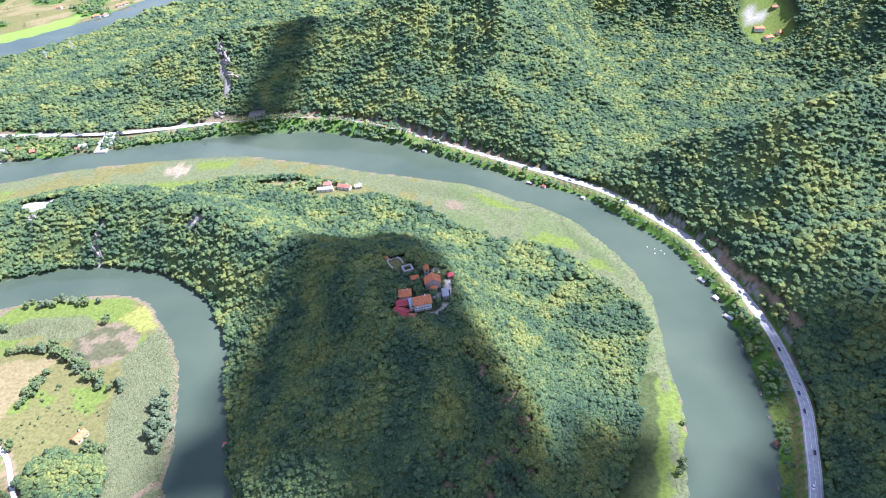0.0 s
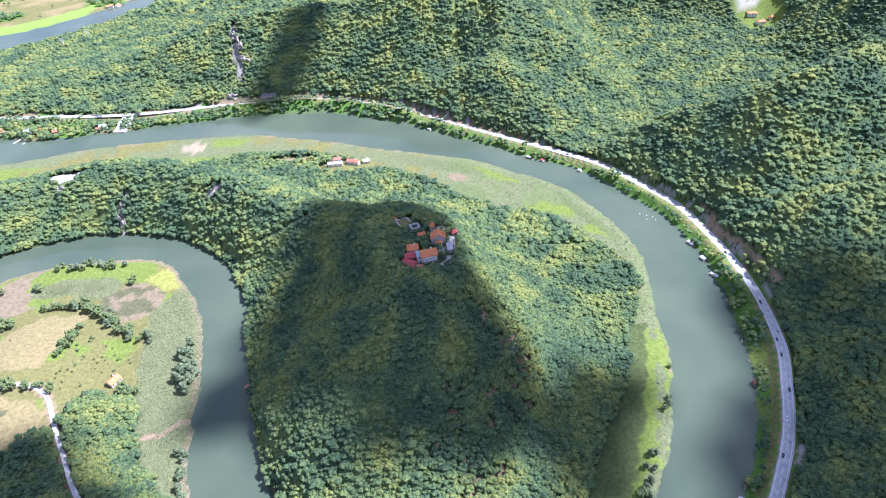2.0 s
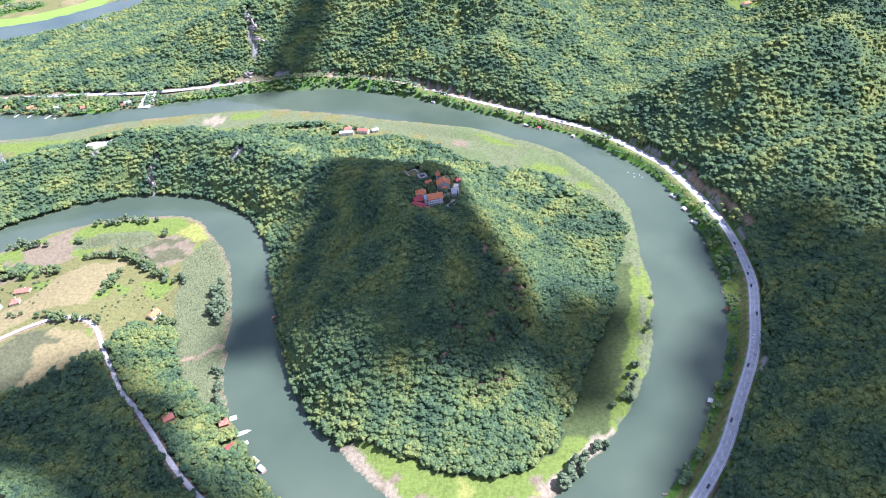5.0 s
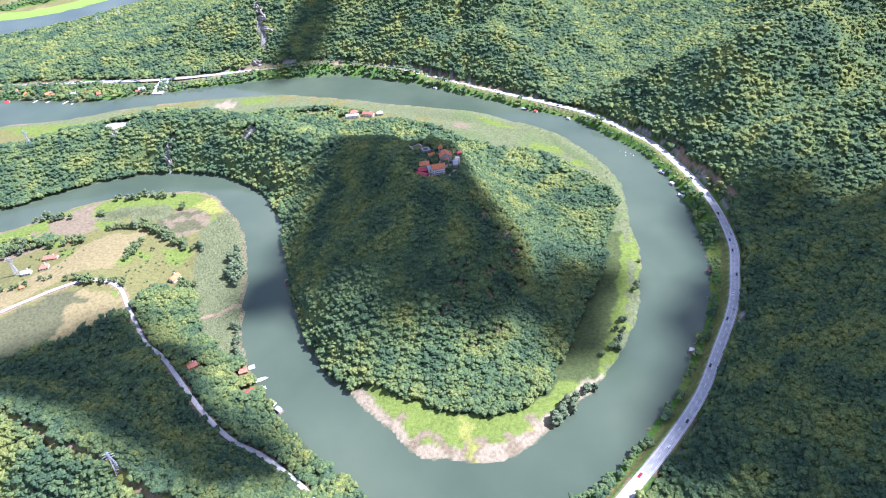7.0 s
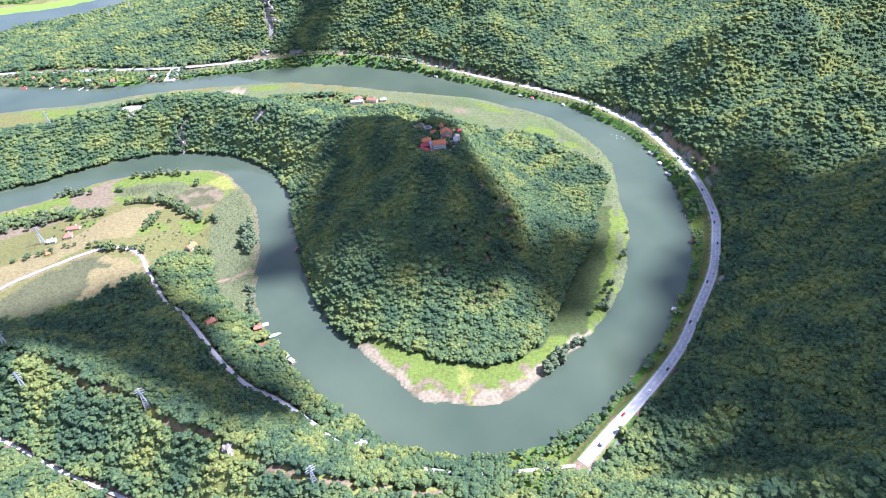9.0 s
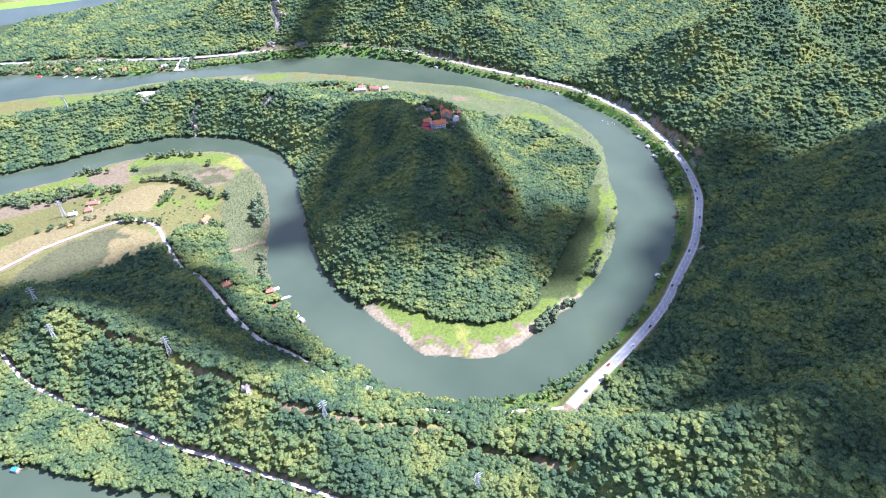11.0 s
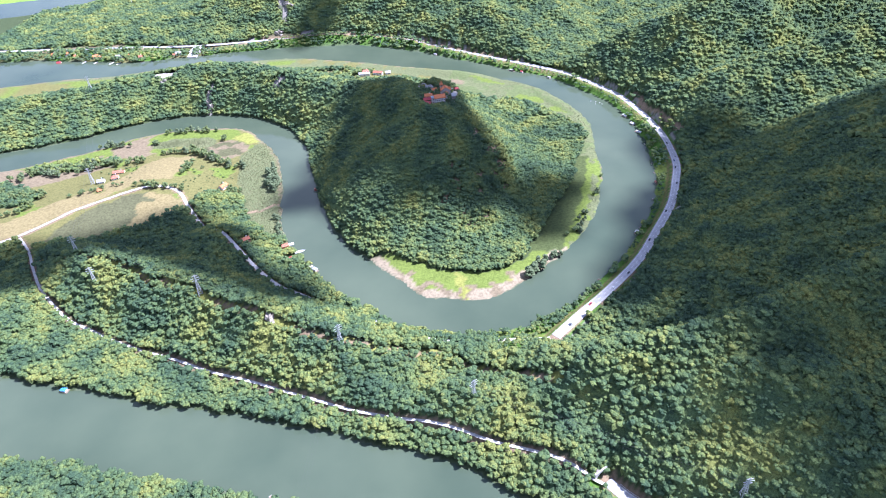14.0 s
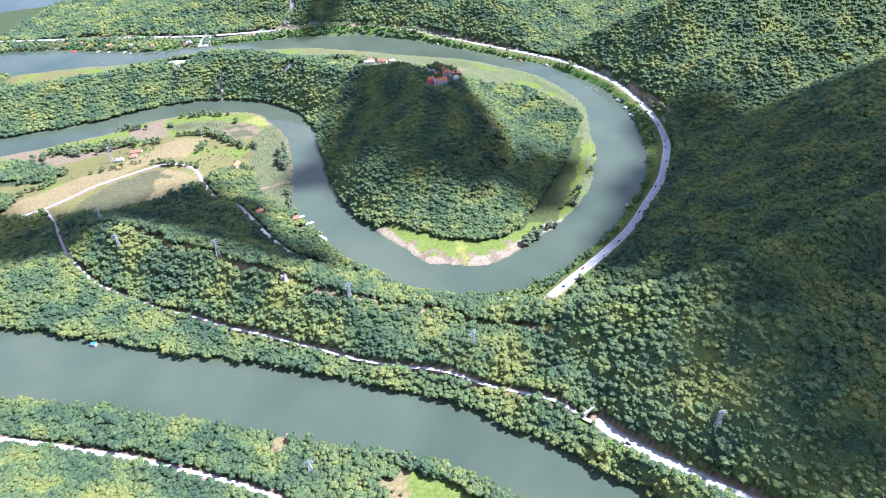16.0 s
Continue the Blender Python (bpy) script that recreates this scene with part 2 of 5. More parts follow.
def value_noise(xy, size):
    """Smooth noise from -1 to 1 with bumps about size metres across."""
    p = xy / size
    i = np.floor(p).astype(int)
    f = p - i
    f = f * f * (3 - 2 * f)
    g = lambda a, b: LATTICE[(i[:, 0] + a) % 256, (i[:, 1] + b) % 256]
    lo = g(0, 0) * (1 - f[:, 0]) + g(1, 0) * f[:, 0]
    hi = g(0, 1) * (1 - f[:, 0]) + g(1, 1) * f[:, 0]
    return (lo * (1 - f[:, 1]) + hi * f[:, 1]) * 2 - 1


def smooth(a, b, v):
    u = np.clip((v - a) / (b - a), 0, 1)
    return u * u * (3 - 2 * u)


RIVERS = [spline(r, 14) for r in (RIVER_LOOP, RIVER_BEND, RIVER_NEAR, LAKE)]
ROADS = {"main": spline(MAIN_ROAD, 6), "south": spline(SOUTH_ROAD, 6), "neck": spline(TRACK_NECK, 6), "white": spline(WHITE_ROAD, 6), "bank": spline(SOUTH_TRACK, 6), "lane": spline(LANE, 6)}


def shore(xy):
    """Metres from the nearest bank; below nought in the water."""
    d = np.full(len(xy), 1e9)
    for r in RIVERS:
        a, v = along(xy, r, 220.0)
        d = np.minimum(d, a - v[:, 0])
    return d + 2.2 * value_noise(xy, 17) + 1.0 * value_noise(xy, 6)


# ridges: points of the crest with height, the half width, and the shape (0 rounded, 1 straight slopes)
RIDGES = [
    ([(-75, 430, 74), (-45, 365, 93), (-38, 330, 92), (-62, 285, 82)], 172, 0.0),                                         # castle hill
    ([(-45, 365, 80), (-110, 450, 66), (-190, 520, 58), (-290, 590, 55), (-400, 620, 52), (-500, 620, 48), (-620, 580, 42), (-760, 540, 36), (-900, 480, 30)], 92, 0.0),
    ([(360, -360, 120), (470, -100, 200), (600, 80, 235), (800, 200, 260), (1200, 300, 300)], 360, 1.0),                    # the eastern slope
    ([(340, -60, 140), (184, -80, 92), (141, -76, 76), (90, -71, 60), (40, -50, 36), (-29, -27, 20), (-79, -20, 28), (-124, -17, 36), (-210, 20, 46), (-264, 57, 36), (-340, 95, 38), (-411, 120, 40), (-480, 152, 20)], 68, 0.25),   # neck
    ([(230, -132, 78), (150, -116, 58), (100, -119, 37), (66, -125, 26), (30, -122, 14)], 52, 0.2),
    ([(96, -78, 46), (40, -84, 34), (-13, -82, 27), (-90, -64, 12)], 46, 0.2),
    ([(300, 416, 40), (332, 428, 62), (415, 440, 82), (533, 452, 118), (700, 500, 170), (950, 560, 230)], 128, 0.6),
    ([(284, 602, 56), (310, 612, 94), (372, 590, 124), (480, 620, 150), (640, 700, 195), (900, 820, 260)], 150, 0.6),
    ([(80, 870, 70), (100, 960, 140), (70, 1150, 230), (150, 1400, 260)], 230, 0.8),
    ([(-760, 1000, 20), (-600, 1040, 36), (-480, 1060, 62), (-330, 1040, 104), (-80, 1010, 145), (0, 1150, 220)], 180, 0.5),
    ([(900, 1000, 230), (900, 1250, 240), (500, 1500, 260)], 320, 0.7),
    ([(-760, -210, 45), (-450, -250, 50), (-300, -320, 55), (-60, -420, 40)], 130, 0.0),
    ([(-440, 310, 14), (-560, 235, 14), (-720, 180, 12)], 120, 0.0),
    ([(-300, 155, 30), (-262, 40, 22)], 80, 0.0),
    ([(-420, 110, 14), (-500, 60, 12)], 90, 0.0),
]
CREST = [(spline(p, 20), w, s) for p, w, s in RIDGES]


def height(xy):
    """The height of the bare ground."""
    xy = np.asarray(xy, float)
    d = shore(xy)
    total = np.zeros(len(xy))
    for crest, w, s in CREST:
        box = (xy[:, 0] > crest[:, 0].min() - w) & (xy[:, 0] < crest[:, 0].max() + w) & (xy[:, 1] > crest[:, 1].min() - w) & (xy[:, 1] < crest[:, 1].max() + w)
        if not box.any():
            continue
        a, v = along(xy[box], crest, w)
        u = np.clip(a / w, 0, 1)
        f = s * (1 - u) + (1 - s) * np.cos(u * math.pi / 2) ** 2
        total[box] += (v[:, 0] * f) ** 3
    hill = np.cbrt(total)
    rough = value_noise(xy, 70) * 5 + value_noise(xy, 28) * 2.2
    # gullies that run down the long eastern and northern slopes
    east = smooth(230, 330, xy[:, 0]) * smooth(460, 380, xy[:, 1])
    north = smooth(860, 960, xy[:, 1])
    fold = value_noise(np.stack([xy[:, 0] * 0.28 + 40, xy[:, 1] + 0.25 * xy[:, 0]], 1), 62)
    fold_n = value_noise(np.stack([xy[:, 0] - 0.3 * xy[:, 1], xy[:, 1] * 0.25 + 70], 1), 74)
    rough = rough - east * 9 * np.abs(fold) - north * 16 * np.abs(fold_n)
    hill = np.maximum(0, hill + rough * np.clip(hill / 30, 0, 1)) * smooth(0, 26, d)
    # slopes climb from banks and road benches no steeper than loose rock stands
    hill = np.minimum(hill, 0.8 + 0.95 * np.maximum(0, d))
    for key, slope, foot in (("main", 0.9, 5.0), ("south", 1.15, 5.5)):
        a, _ = along(xy, ROADS[key])
        lid = 6 + slope * np.maximum(0, a - foot)
        hill = np.where(a < 1e8, -6 * np.log(np.exp(-np.clip(hill, 0, 300) / 6) + np.exp(-np.clip(lid, 0, 300) / 6) + 1e-30), hill)
    z = 0.25 + 1.5 * smooth(0, 14, d) + np.maximum(0, hill)
    z = np.where(d < 0, -0.4 - 3.0 * smooth(0, 14, -d), z)
    # castle terrace
    r = np.hypot((xy[:, 0] + 30) / 36, (xy[:, 1] - 386) / 60)
    z = z + (90 - z) * (1 - smooth(0.72, 1.3, r))
    # roads are benches cut into the land
    for key, flat, soft in (("main", 5.6, 11), ("south", 6.5, 13)):
        a, _ = along(xy, ROADS[key])
        level = ROAD_Z[key]
        z = np.where(d > 0, z + (level - z) * (1 - smooth(flat, soft, a)), z)
    return z, d


HILL = [(-158, 148), (-128, 150), (-105, 144), (-74, 132), (-44, 118), (3, 109), (32, 110), (59, 129), (80, 162), (93, 189), (113, 230), (134, 260), (160, 330), (182, 380), (190, 412), (184, 445), (160, 480), (134, 517), (103, 543), (55, 558), (0, 606),
        (-30, 638), (-78, 666), (-128, 700), (-200, 728), (-300, 735), (-360, 712), (-480, 690), (-620, 655), (-760, 610), (-1000, 560), (-1000, 360), (-722, 414), (-600, 458), (-490, 518), (-404, 526), (-283, 446), (-221, 302), (-199, 215)]
OPEN_WEST = [(-222, 187), (-263, 219), (-280, 250), (-290, 298), (-345, 300), (-362, 268), (-401, 232), (-470, 200), (-520, 186), (-560, 210), (-640, 262), (-900, 340), (-900, 360), (-722, 414), (-600, 458), (-490, 520), (-404, 525), (-340, 512), (-283, 446),
             (-245, 389), (-221, 302), (-199, 215)]
REEDS = [(-222, 180), (-263, 217), (-281, 250), (-312, 330), (-318, 372), (-322, 405), (-300, 450), (-262, 420), (-240, 330), (-225, 260), (-205, 190)]
YELLOW = [(-348, 462), (-329, 481), (-300, 480), (-288, 462), (-301, 446), (-325, 440)]
TAN_FIELD = [(-392, 410), (-396, 368), (-404, 330), (-450, 318), (-512, 292), (-575, 212), (-555, 252), (-500, 312), (-466, 345), (-462, 378), (-440, 408)]
TAN_WEST = [(-545, 215), (-515, 240), (-470, 290), (-448, 318), (-500, 312), (-560, 255), (-590, 225), (-600, 195), (-570, 190)]
BROWN_FIELD = [(-440, 294), (-388, 291), (-366, 270), (-401, 236), (-470, 200), (-525, 185), (-500, 232), (-466, 272)]
ORCHARD = [(-96, -200), (-75, -186), (-40, -201), (8, -230), (60, -270), (20, -310), (-60, -262)]
PENINSULA = [p[:2] for p in RIVER_LOOP[1:]] + [p[:2] for p in RIVER_BEND[:15]]

# plots that stay clear of trees: x, y and, on the castle hill, width and depth
CASTLE_PLOTS = [(-60, 439, 6, 6), (-39, 411, 12, 10), (-32, 396, 8, 7), (-22, 404, 5, 6), (-16, 386, 12, 15), (-2, 399, 6, 6), (-7, 374, 7, 12), (-40, 375, 11, 10), (-41, 362, 12, 10), (-42, 352, 14, 9), (-25, 362, 18, 13)]
HOUSE_PLOTS = [(-327, 316), (-485, 361), (-480, 338), (-497, 331), (-487, 303), (-216, 172), (-207, 150), (-262, 173), (-103, 27), (-159, 690), (-158, 700), (-134, 692), (-116, 692), (-143, 520), (-552, 851), (-527, 853), (-672, 843),
               (-655, 851), (-724, 852), (-768, 860), (-791, 872), (-824, 878), (-628, 843)]
VILLAGE = (605, 1132)
COVER = {  # base colours of the land
    "wood": (0.062, 0.084, 0.036), "meadow": (0.145, 0.190, 0.038), "reeds": (0.142, 0.160, 0.072), "yellow": (0.240, 0.250, 0.060), "tan": (0.235, 0.195, 0.088), "brown": (0.110, 0.112, 0.055),
    "mud": (0.205, 0.165, 0.100), "sand": (0.290, 0.240, 0.155), "grass": (0.162, 0.156, 0.054), "marsh": (0.078, 0.100, 0.034), "olive": (0.125, 0.155, 0.060), "strip": (0.085, 0.165, 0.026), "rock": (0.260, 0.240, 0.210), "bed": (0.10, 0.12, 0.07), "pale": (0.42, 0.39, 0.33),
    "algae": (0.20, 0.34, 0.05), "dirt": (0.26, 0.19, 0.12),
}


def ellipse(xy, x, y, a, b, turn=0.0):
    c, s = math.cos(radians(turn)), math.sin(radians(turn))
    u, v = xy[:, 0] - x, xy[:, 1] - y
    return np.hypot((u * c + v * s) / a, (v * c - u * s) / b)


def survey(xy):
    """Height, distance from the bank, base colour and share of wood at each place."""
    z, d = height(xy)
    j = xy + np.stack([value_noise(xy, 14), value_noise(xy + 500, 14)], 1) * 4.0 + np.stack([value_noise(xy, 5), value_noise(xy + 300, 5)], 1) * 1.5
    turned = np.stack([0.8 * xy[:, 0] + 0.6 * xy[:, 1], 0.8 * xy[:, 1] - 0.6 * xy[:, 0]], 1)
    n1 = 0.8 * value_noise(turned + 90, 34) + 0.45 * value_noise(xy + 7, 13)
    n2 = value_noise(turned + 40, 9)
    col = np.tile(np.array(COVER["wood"]), (len(xy), 1))
    wood = np.ones(len(xy))

    def lay(where, kind, trees=0.0):
        col[where] = COVER[kind]
        wood[where] = trees

    pen = inside(j, PENINSULA)
    hill = inside(j, HILL)
    ring = pen & ~hill
    lay(ring, "meadow")
    lay(ring & (n1 + 0.6 * n2 > 0.45) & (j[:, 1] > 230), "reeds")
    lay(ring & (j[:, 1] > 560), "reeds")
    lay(ring & (j[:, 1] > 560) & (n1 > 0.2), "grass")
    lay(ring & (j[:, 0] < -330) & (j[:, 1] < 735) & (n1 < 0.1), "meadow")
    lay(ring & (d < 11 + 5 * n1) & (j[:, 1] < 150), "sand")
    lay(ring & (d < 22) & (n2 > 0.25) & (j[:, 1] < 120), "mud")
    lay(ring & (ellipse(j, 190, 375, 20, 42, 80) < 1), "sand")
    lay(ring & (d < 4) & (j[:, 1] >= 150), "mud")
    strip = ring & (j[:, 1] > 140) & (j[:, 1] < 352) & (j[:, 0] > 60)
    lay(strip & (d > 4), "marsh")
    core, _ = along(j, np.array([(112.0, 120), (132, 170), (158, 240), (182, 320), (190, 350)]))
    lay(strip & (core < 11 + 5 * n1), "meadow")
    lay(strip & (d < 13) & (n2 > 0.0), "reeds")
    lay(ring & (j[:, 1] < 132) & (n1 + n2 > 0.95), "yellow")
    band = ring & (j[:, 1] > 352) & (j[:, 1] < 700) & (j[:, 0] > 0)
    lay(band, "olive")
    lay(band & (n1 + 0.7 * n2 > 0.25), "reeds")
    lay(band & (d < 15) & (n2 > -0.3), "reeds")
    lay(band & (ellipse(j, 120, 555, 34, 11, -28) < 1) & (n2 > -0.5), "meadow")
    lay(band & (ellipse(j, 60, 636, 40, 5, -36) < 1), "meadow")
    lay(band & (ellipse(j, 165, 505, 16, 7, -50) < 1), "meadow")
    lay(band & (ellipse(j, 5, 640, 17, 8, -30) < 1), "mud")
    lay(ring & (ellipse(j, -330, 775, 30, 12, 0) < 1), "meadow")
    lay(ring & (ellipse(j, -385, 765, 16, 16, 0) < 1), "sand")
    # the flat western fields
    west = inside(j, OPEN_WEST)
    lay(west, "grass")
    lay(west & (n1 > 0.45), "meadow")
    lay(west & (d < 75) & (j[:, 0] < -440) & (n1 < 0.35), "mud")
    lay(west & (d < 40) & (j[:, 0] < -440) & (n1 > 0.0), "meadow")
    lay(west & (d < 42) & (j[:, 0] > -480) & (j[:, 0] < -345), "meadow")
    lay(west & (ellipse(j, -350, 425, 34, 30) < 1) & (n2 + n1 > -0.1), "mud")
    lay(west & (ellipse(j, -350, 425, 34, 30) < 1) & (n2 + n1 <= -0.1), "brown")
    lay(inside(j, REEDS), "reeds")
    lay(west & (ellipse(j, -443, 454, 30, 17, 8) < 1), "reeds")
    lay(west & (ellipse(j, -400, 452, 27, 18, -8) < 1), "reeds")
    lay(inside(j, YELLOW), "yellow")
    lay(inside(j, TAN_FIELD) | inside(j, TAN_WEST), "tan")
    lay(inside(j, BROWN_FIELD), "brown")
    lay(inside(j, BROWN_FIELD) & (j[:, 0] > -425) & (n1 > -0.4), "tan")
    lay(west & (ellipse(j, -650, 322, 80, 34, -20) < 1), "wood", 0.9)
    lay(west & (ellipse(j, -565, 396, 70, 15, 8) < 1) & (n2 > -0.5), "wood", 0.85)
    lay(west & (d < 5), "mud")
    # dirt line through the reeds
    cut, _ = along(j, np.array([(-284.0, 247), (-236, 270)]))
    lay(west & (cut < 2.4), "dirt")
    # east bank between water and road
    road, _ = along(xy, ROADS["main"])
    east = ~pen & (road < 60) & (d > 0) & (d < 60)
    side, _ = along(j, RIVERS[0])
    bank = east & (side < 95)
    bank[bank] = right_of(xy[bank], ROADS["main"])
    lay(bank, "strip", 0.78)
    lay(bank & (n1 > 0.15) & (j[:, 1] < 330), "meadow", 0.5)
    lay(bank & (road < 12), "grass", 0.0)
    lay((road < 5.6), "dirt")
    lay((road >= 5.6) & (road < 7.5), "strip")
    for key, half in (("south", 6.5), ("neck", 3.4), ("lane", 1.6), ("white", 3.7), ("bank", 4.2)):
        a, _ = along(xy, ROADS[key])
        lay(a < half, "dirt")
    # rock cuts on the hill side of the road
    lay((road > 7.5) & (road < 11.5) & ~bank & ~pen & (n1 + n2 > 0.1), "rock", 0.1)
    ledge, _ = along(j, np.array([(290.0, 520), (302, 462), (312, 418), (318, 380)]))
    lay((ledge < 3.2), "dirt")
    a, _ = along(xy, ROADS["south"])
    uphill = (xy[:, 1] - (-0.72 * (xy[:, 0] - 84) - 154)) > 0
    lay((a > 6) & (a < 15) & ~uphill, "strip", 0.5)
    lay((a > 6.0) & (a < 9.0) & uphill & (xy[:, 0] > 90), "dirt")
    # clearings
    lay(ellipse(j, -179, -158, 10, 13, 20) < 1, "tan")
    lay(inside(j, ORCHARD), "meadow")
    lay(inside(j, ORCHARD) & (j[:, 0] < -70), "tan")
    top = ellipse(xy, -28, 384, 34, 60)
    lay(top < 1, "wood", 0.85)
    a, _ = along(xy, np.array([(-15.0, 408), (-3, 402), (-4, 385), (-5, 370), (-8, 357), (-20, 351), (-34, 349)]))
    lay((top < 1.2) & (a < 3.4), "pale")
    lay(ellipse(xy, -12, 378, 7, 6) < 1, "pale")
    lay(ellipse(xy, -51, 424, 9, 16, 20) < 1, "grass")
    for bx, by, bw, bd in CASTLE_PLOTS:
        lay((abs(xy[:, 0] - bx) < bw / 2 + 1.6) & (abs(xy[:, 1] - by) < bd / 2 + 1.6), "wood")
    for hx, hy in HOUSE_PLOTS:
        lay(np.hypot(xy[:, 0] - hx, xy[:, 1] - hy) < 7.5, "grass")
    lay(ellipse(j, -138, 684, 46, 17) < 1, "grass", 0.05)
    lay(ellipse(j, -225, 712, 34, 10) < 1, "tan", 0.05)
    lay(ellipse(j, -480, 618, 26, 9, 14) < 1, "pale")
    lay(ellipse(j, -408, 572, 4, 22, -8) < 0.9, "rock", 0.3)
    lay(ellipse(j, -288, 566, 14, 9) < 0.8, "rock", 0.5)
    lay((ellipse(j, 30, 290, 22, 60, 12) < 1) & (n2 > 0.35), "dirt", 0.75)
    lay((ellipse(j, 0, 215, 30, 45) < 1) & (n2 > 0.5), "dirt", 0.75)
    lay((ellipse(j, -350, 985, 9, 60, 12) < 1) & (n2 > -0.4), "rock", 0.15)
    lay(ellipse(j, VILLAGE[0] + 14, VILLAGE[1] + 10, 46, 66, 0) < 1, "meadow")
    lay(ellipse(j, VILLAGE[0] - 4, VILLAGE[1] + 30, 15, 17, 0) < 1, "pale")
    # power line cuts
    a, _ = along(j, np.array([(-520.0, 170), (-434, 121), (-374, 100), (-316, 73), (-244, 30), (-182, -1), (-137, -22), (-84, -27), (-40, -28), (-4, -49), (57, -84)]))
    lay((a < 3.2) & (z > 4), "yellow", 0.12)
    lay((a < 1.6) & (z > 4) & (n1 > -0.3), "dirt", 0.0)
    # village bank and the far side of the lake
    lay((xy[:, 0] < -500) & (xy[:, 1] > 820) & (xy[:, 1] < 892) & (n2 + n1 > 0.0), "grass", 0.72)
    beyond = (xy[:, 1] > 1300 + 0.9 * (xy[:, 0] + 930)) & (xy[:, 0] < -560) & (d > 0) & (xy[:, 1] > 1200)
    lay(beyond, "grass", 0.04)
    lay(beyond & (n1 > 0.1), "tan", 0.0)
    lay(beyond & (value_noise(xy + 11, 60) > 0.25), "strip", 0.6)
    lay((d < 60) & beyond & (j[:, 0] < -850), "algae", 0.0)
    lay(d < 0.6, "bed")
    return z, d, col, wood


# ---------------------------------------------------------------- meshes


def mesh_of(name, verts, faces, mat, smooth_shade=False):
    """A mesh from an array of corners and an array of triangles or quads."""
    verts, faces = np.asarray(verts, np.float32), np.asarray(faces, np.int32)
    me = bpy.data.meshes.new(name)
    k = faces.shape[1]
    me.vertices.add(len(verts))
    me.vertices.foreach_set("co", verts.ravel())
    me.loops.add(faces.size)
    me.loops.foreach_set("vertex_index", faces.ravel())
    me.polygons.add(len(faces))
    me.polygons.foreach_set("loop_start", np.arange(0, faces.size, k, dtype=np.int32))
    me.polygons.foreach_set("use_smooth", np.full(len(faces), smooth_shade))
    me.update(calc_edges=True)
    me.materials.append(mat)
    return me


def lines(lo, a, b, hi, fine, coarse):
    """Grid lines, fine between a and b and wider outside."""
    left, x, s = [], a, fine
    while x > lo:
        s = min(coarse, s * 1.06)
        x -= s
        left.append(x)
    right, x, s = [], b, fine
    while x < hi:
        s = min(coarse, s * 1.06)
        x += s
        right.append(x)
    return np.array(left[::-1] + list(np.arange(a, b + 0.01, fine)) + right)


gx, gy = lines(-1700, -560, 320, 1500, 3.3, 18), lines(-800, -270, 640, 2300, 3.3, 14)
X, Y = np.meshgrid(gx, gy)
GXY = np.stack([X.ravel(), Y.ravel()], 1)
gz, gd, gcol, gwood = survey(GXY)
w, h = len(gx), len(gy)
idx = np.arange(w * h).reshape(h, w)
quads = np.stack([idx[:-1, :-1], idx[:-1, 1:], idx[1:, 1:], idx[1:, :-1]], -1).reshape(-1, 4)
ground = new("ground", mesh_of("ground", np.column_stack([GXY, gz]), quads, M_GROUND, True))
layer = ground.data.attributes.new("cover", "FLOAT_COLOR", "POINT")
layer.data.foreach_set("color", np.column_stack([gcol, np.ones(len(gcol))]).astype(np.float32).ravel())
tagged(ground, "hilly river valley floor with meadows, fields and wooded slopes", "ground", kind="structure")

water = new("water", mesh_of("water", [(-2600, -1400, 0), (2600, -1400, 0), (2600, 2600, 0), (-2600, 2600, 0)], [(0, 1, 2, 3)], M_WATER))
tagged(water, "calm murky green river water looping round the hill", "river", kind="structure")

rng = np.random.RandomState(3)


def lumpy(subdivisions, cut, amount, seed):
    """A lumpy crown of unit radius with its underside left open: corners and triangles."""
    bm = bmesh.new()
    bmesh.ops.create_icosphere(bm, subdivisions=subdivisions, radius=1.0)
    r = random.Random(seed)
    off = Vector((r.random() * 50, r.random() * 50, r.random() * 50))
    for v in bm.verts:
        k = 1 + amount * noise.noise(v.co * 1.7 + off) * 1.6 + amount * 0.7 * (r.random() - 0.5)
        v.co = Vector((v.co.x, v.co.y, v.co.z * 0.92)) * k
    bmesh.ops.delete(bm, geom=[f for f in bm.faces if f.calc_center_median().z < cut], context="FACES")
    bmesh.ops.delete(bm, geom=[v for v in bm.verts if not v.link_faces], context="VERTS")
    bm.verts.index_update()
    out = np.array([v.co[:] for v in bm.verts]), np.array([[v.index for v in f.verts] for f in bm.faces])
    bm.free()
    return out


def joined(parts):
    vs, fs, n = [], [], 0
    for v, f in parts:
        vs.append(v)
        fs.append(f + n)
        n += len(v)
    return np.vstack(vs), np.vstack(fs)


def lobed_crown(seed, lobes):
    """A broad crown with lobes of foliage standing out of it."""
    r = random.Random(seed)
    bits = [lumpy(1, -0.1, 0.35, seed)]
    for k in range(lobes):
        a, q = (k + r.random() * 0.8) * 6.28 / lobes, 0.35 + 0.4 * r.random()
        v, f = lumpy(1, 0.0, 0.4, seed * 7 + k)
        bits.append((v * (0.36 + 0.24 * r.random()) + np.array([q * math.cos(a), q * math.sin(a), 0.72 * math.sqrt(1 - q * q) + 0.12 * r.random()]), f))
    return joined(bits)


NEAR = [lobed_crown(60 + s, 3) for s in range(14)]
PLAIN = [lobed_crown(90 + s, s % 2) for s in range(12)]


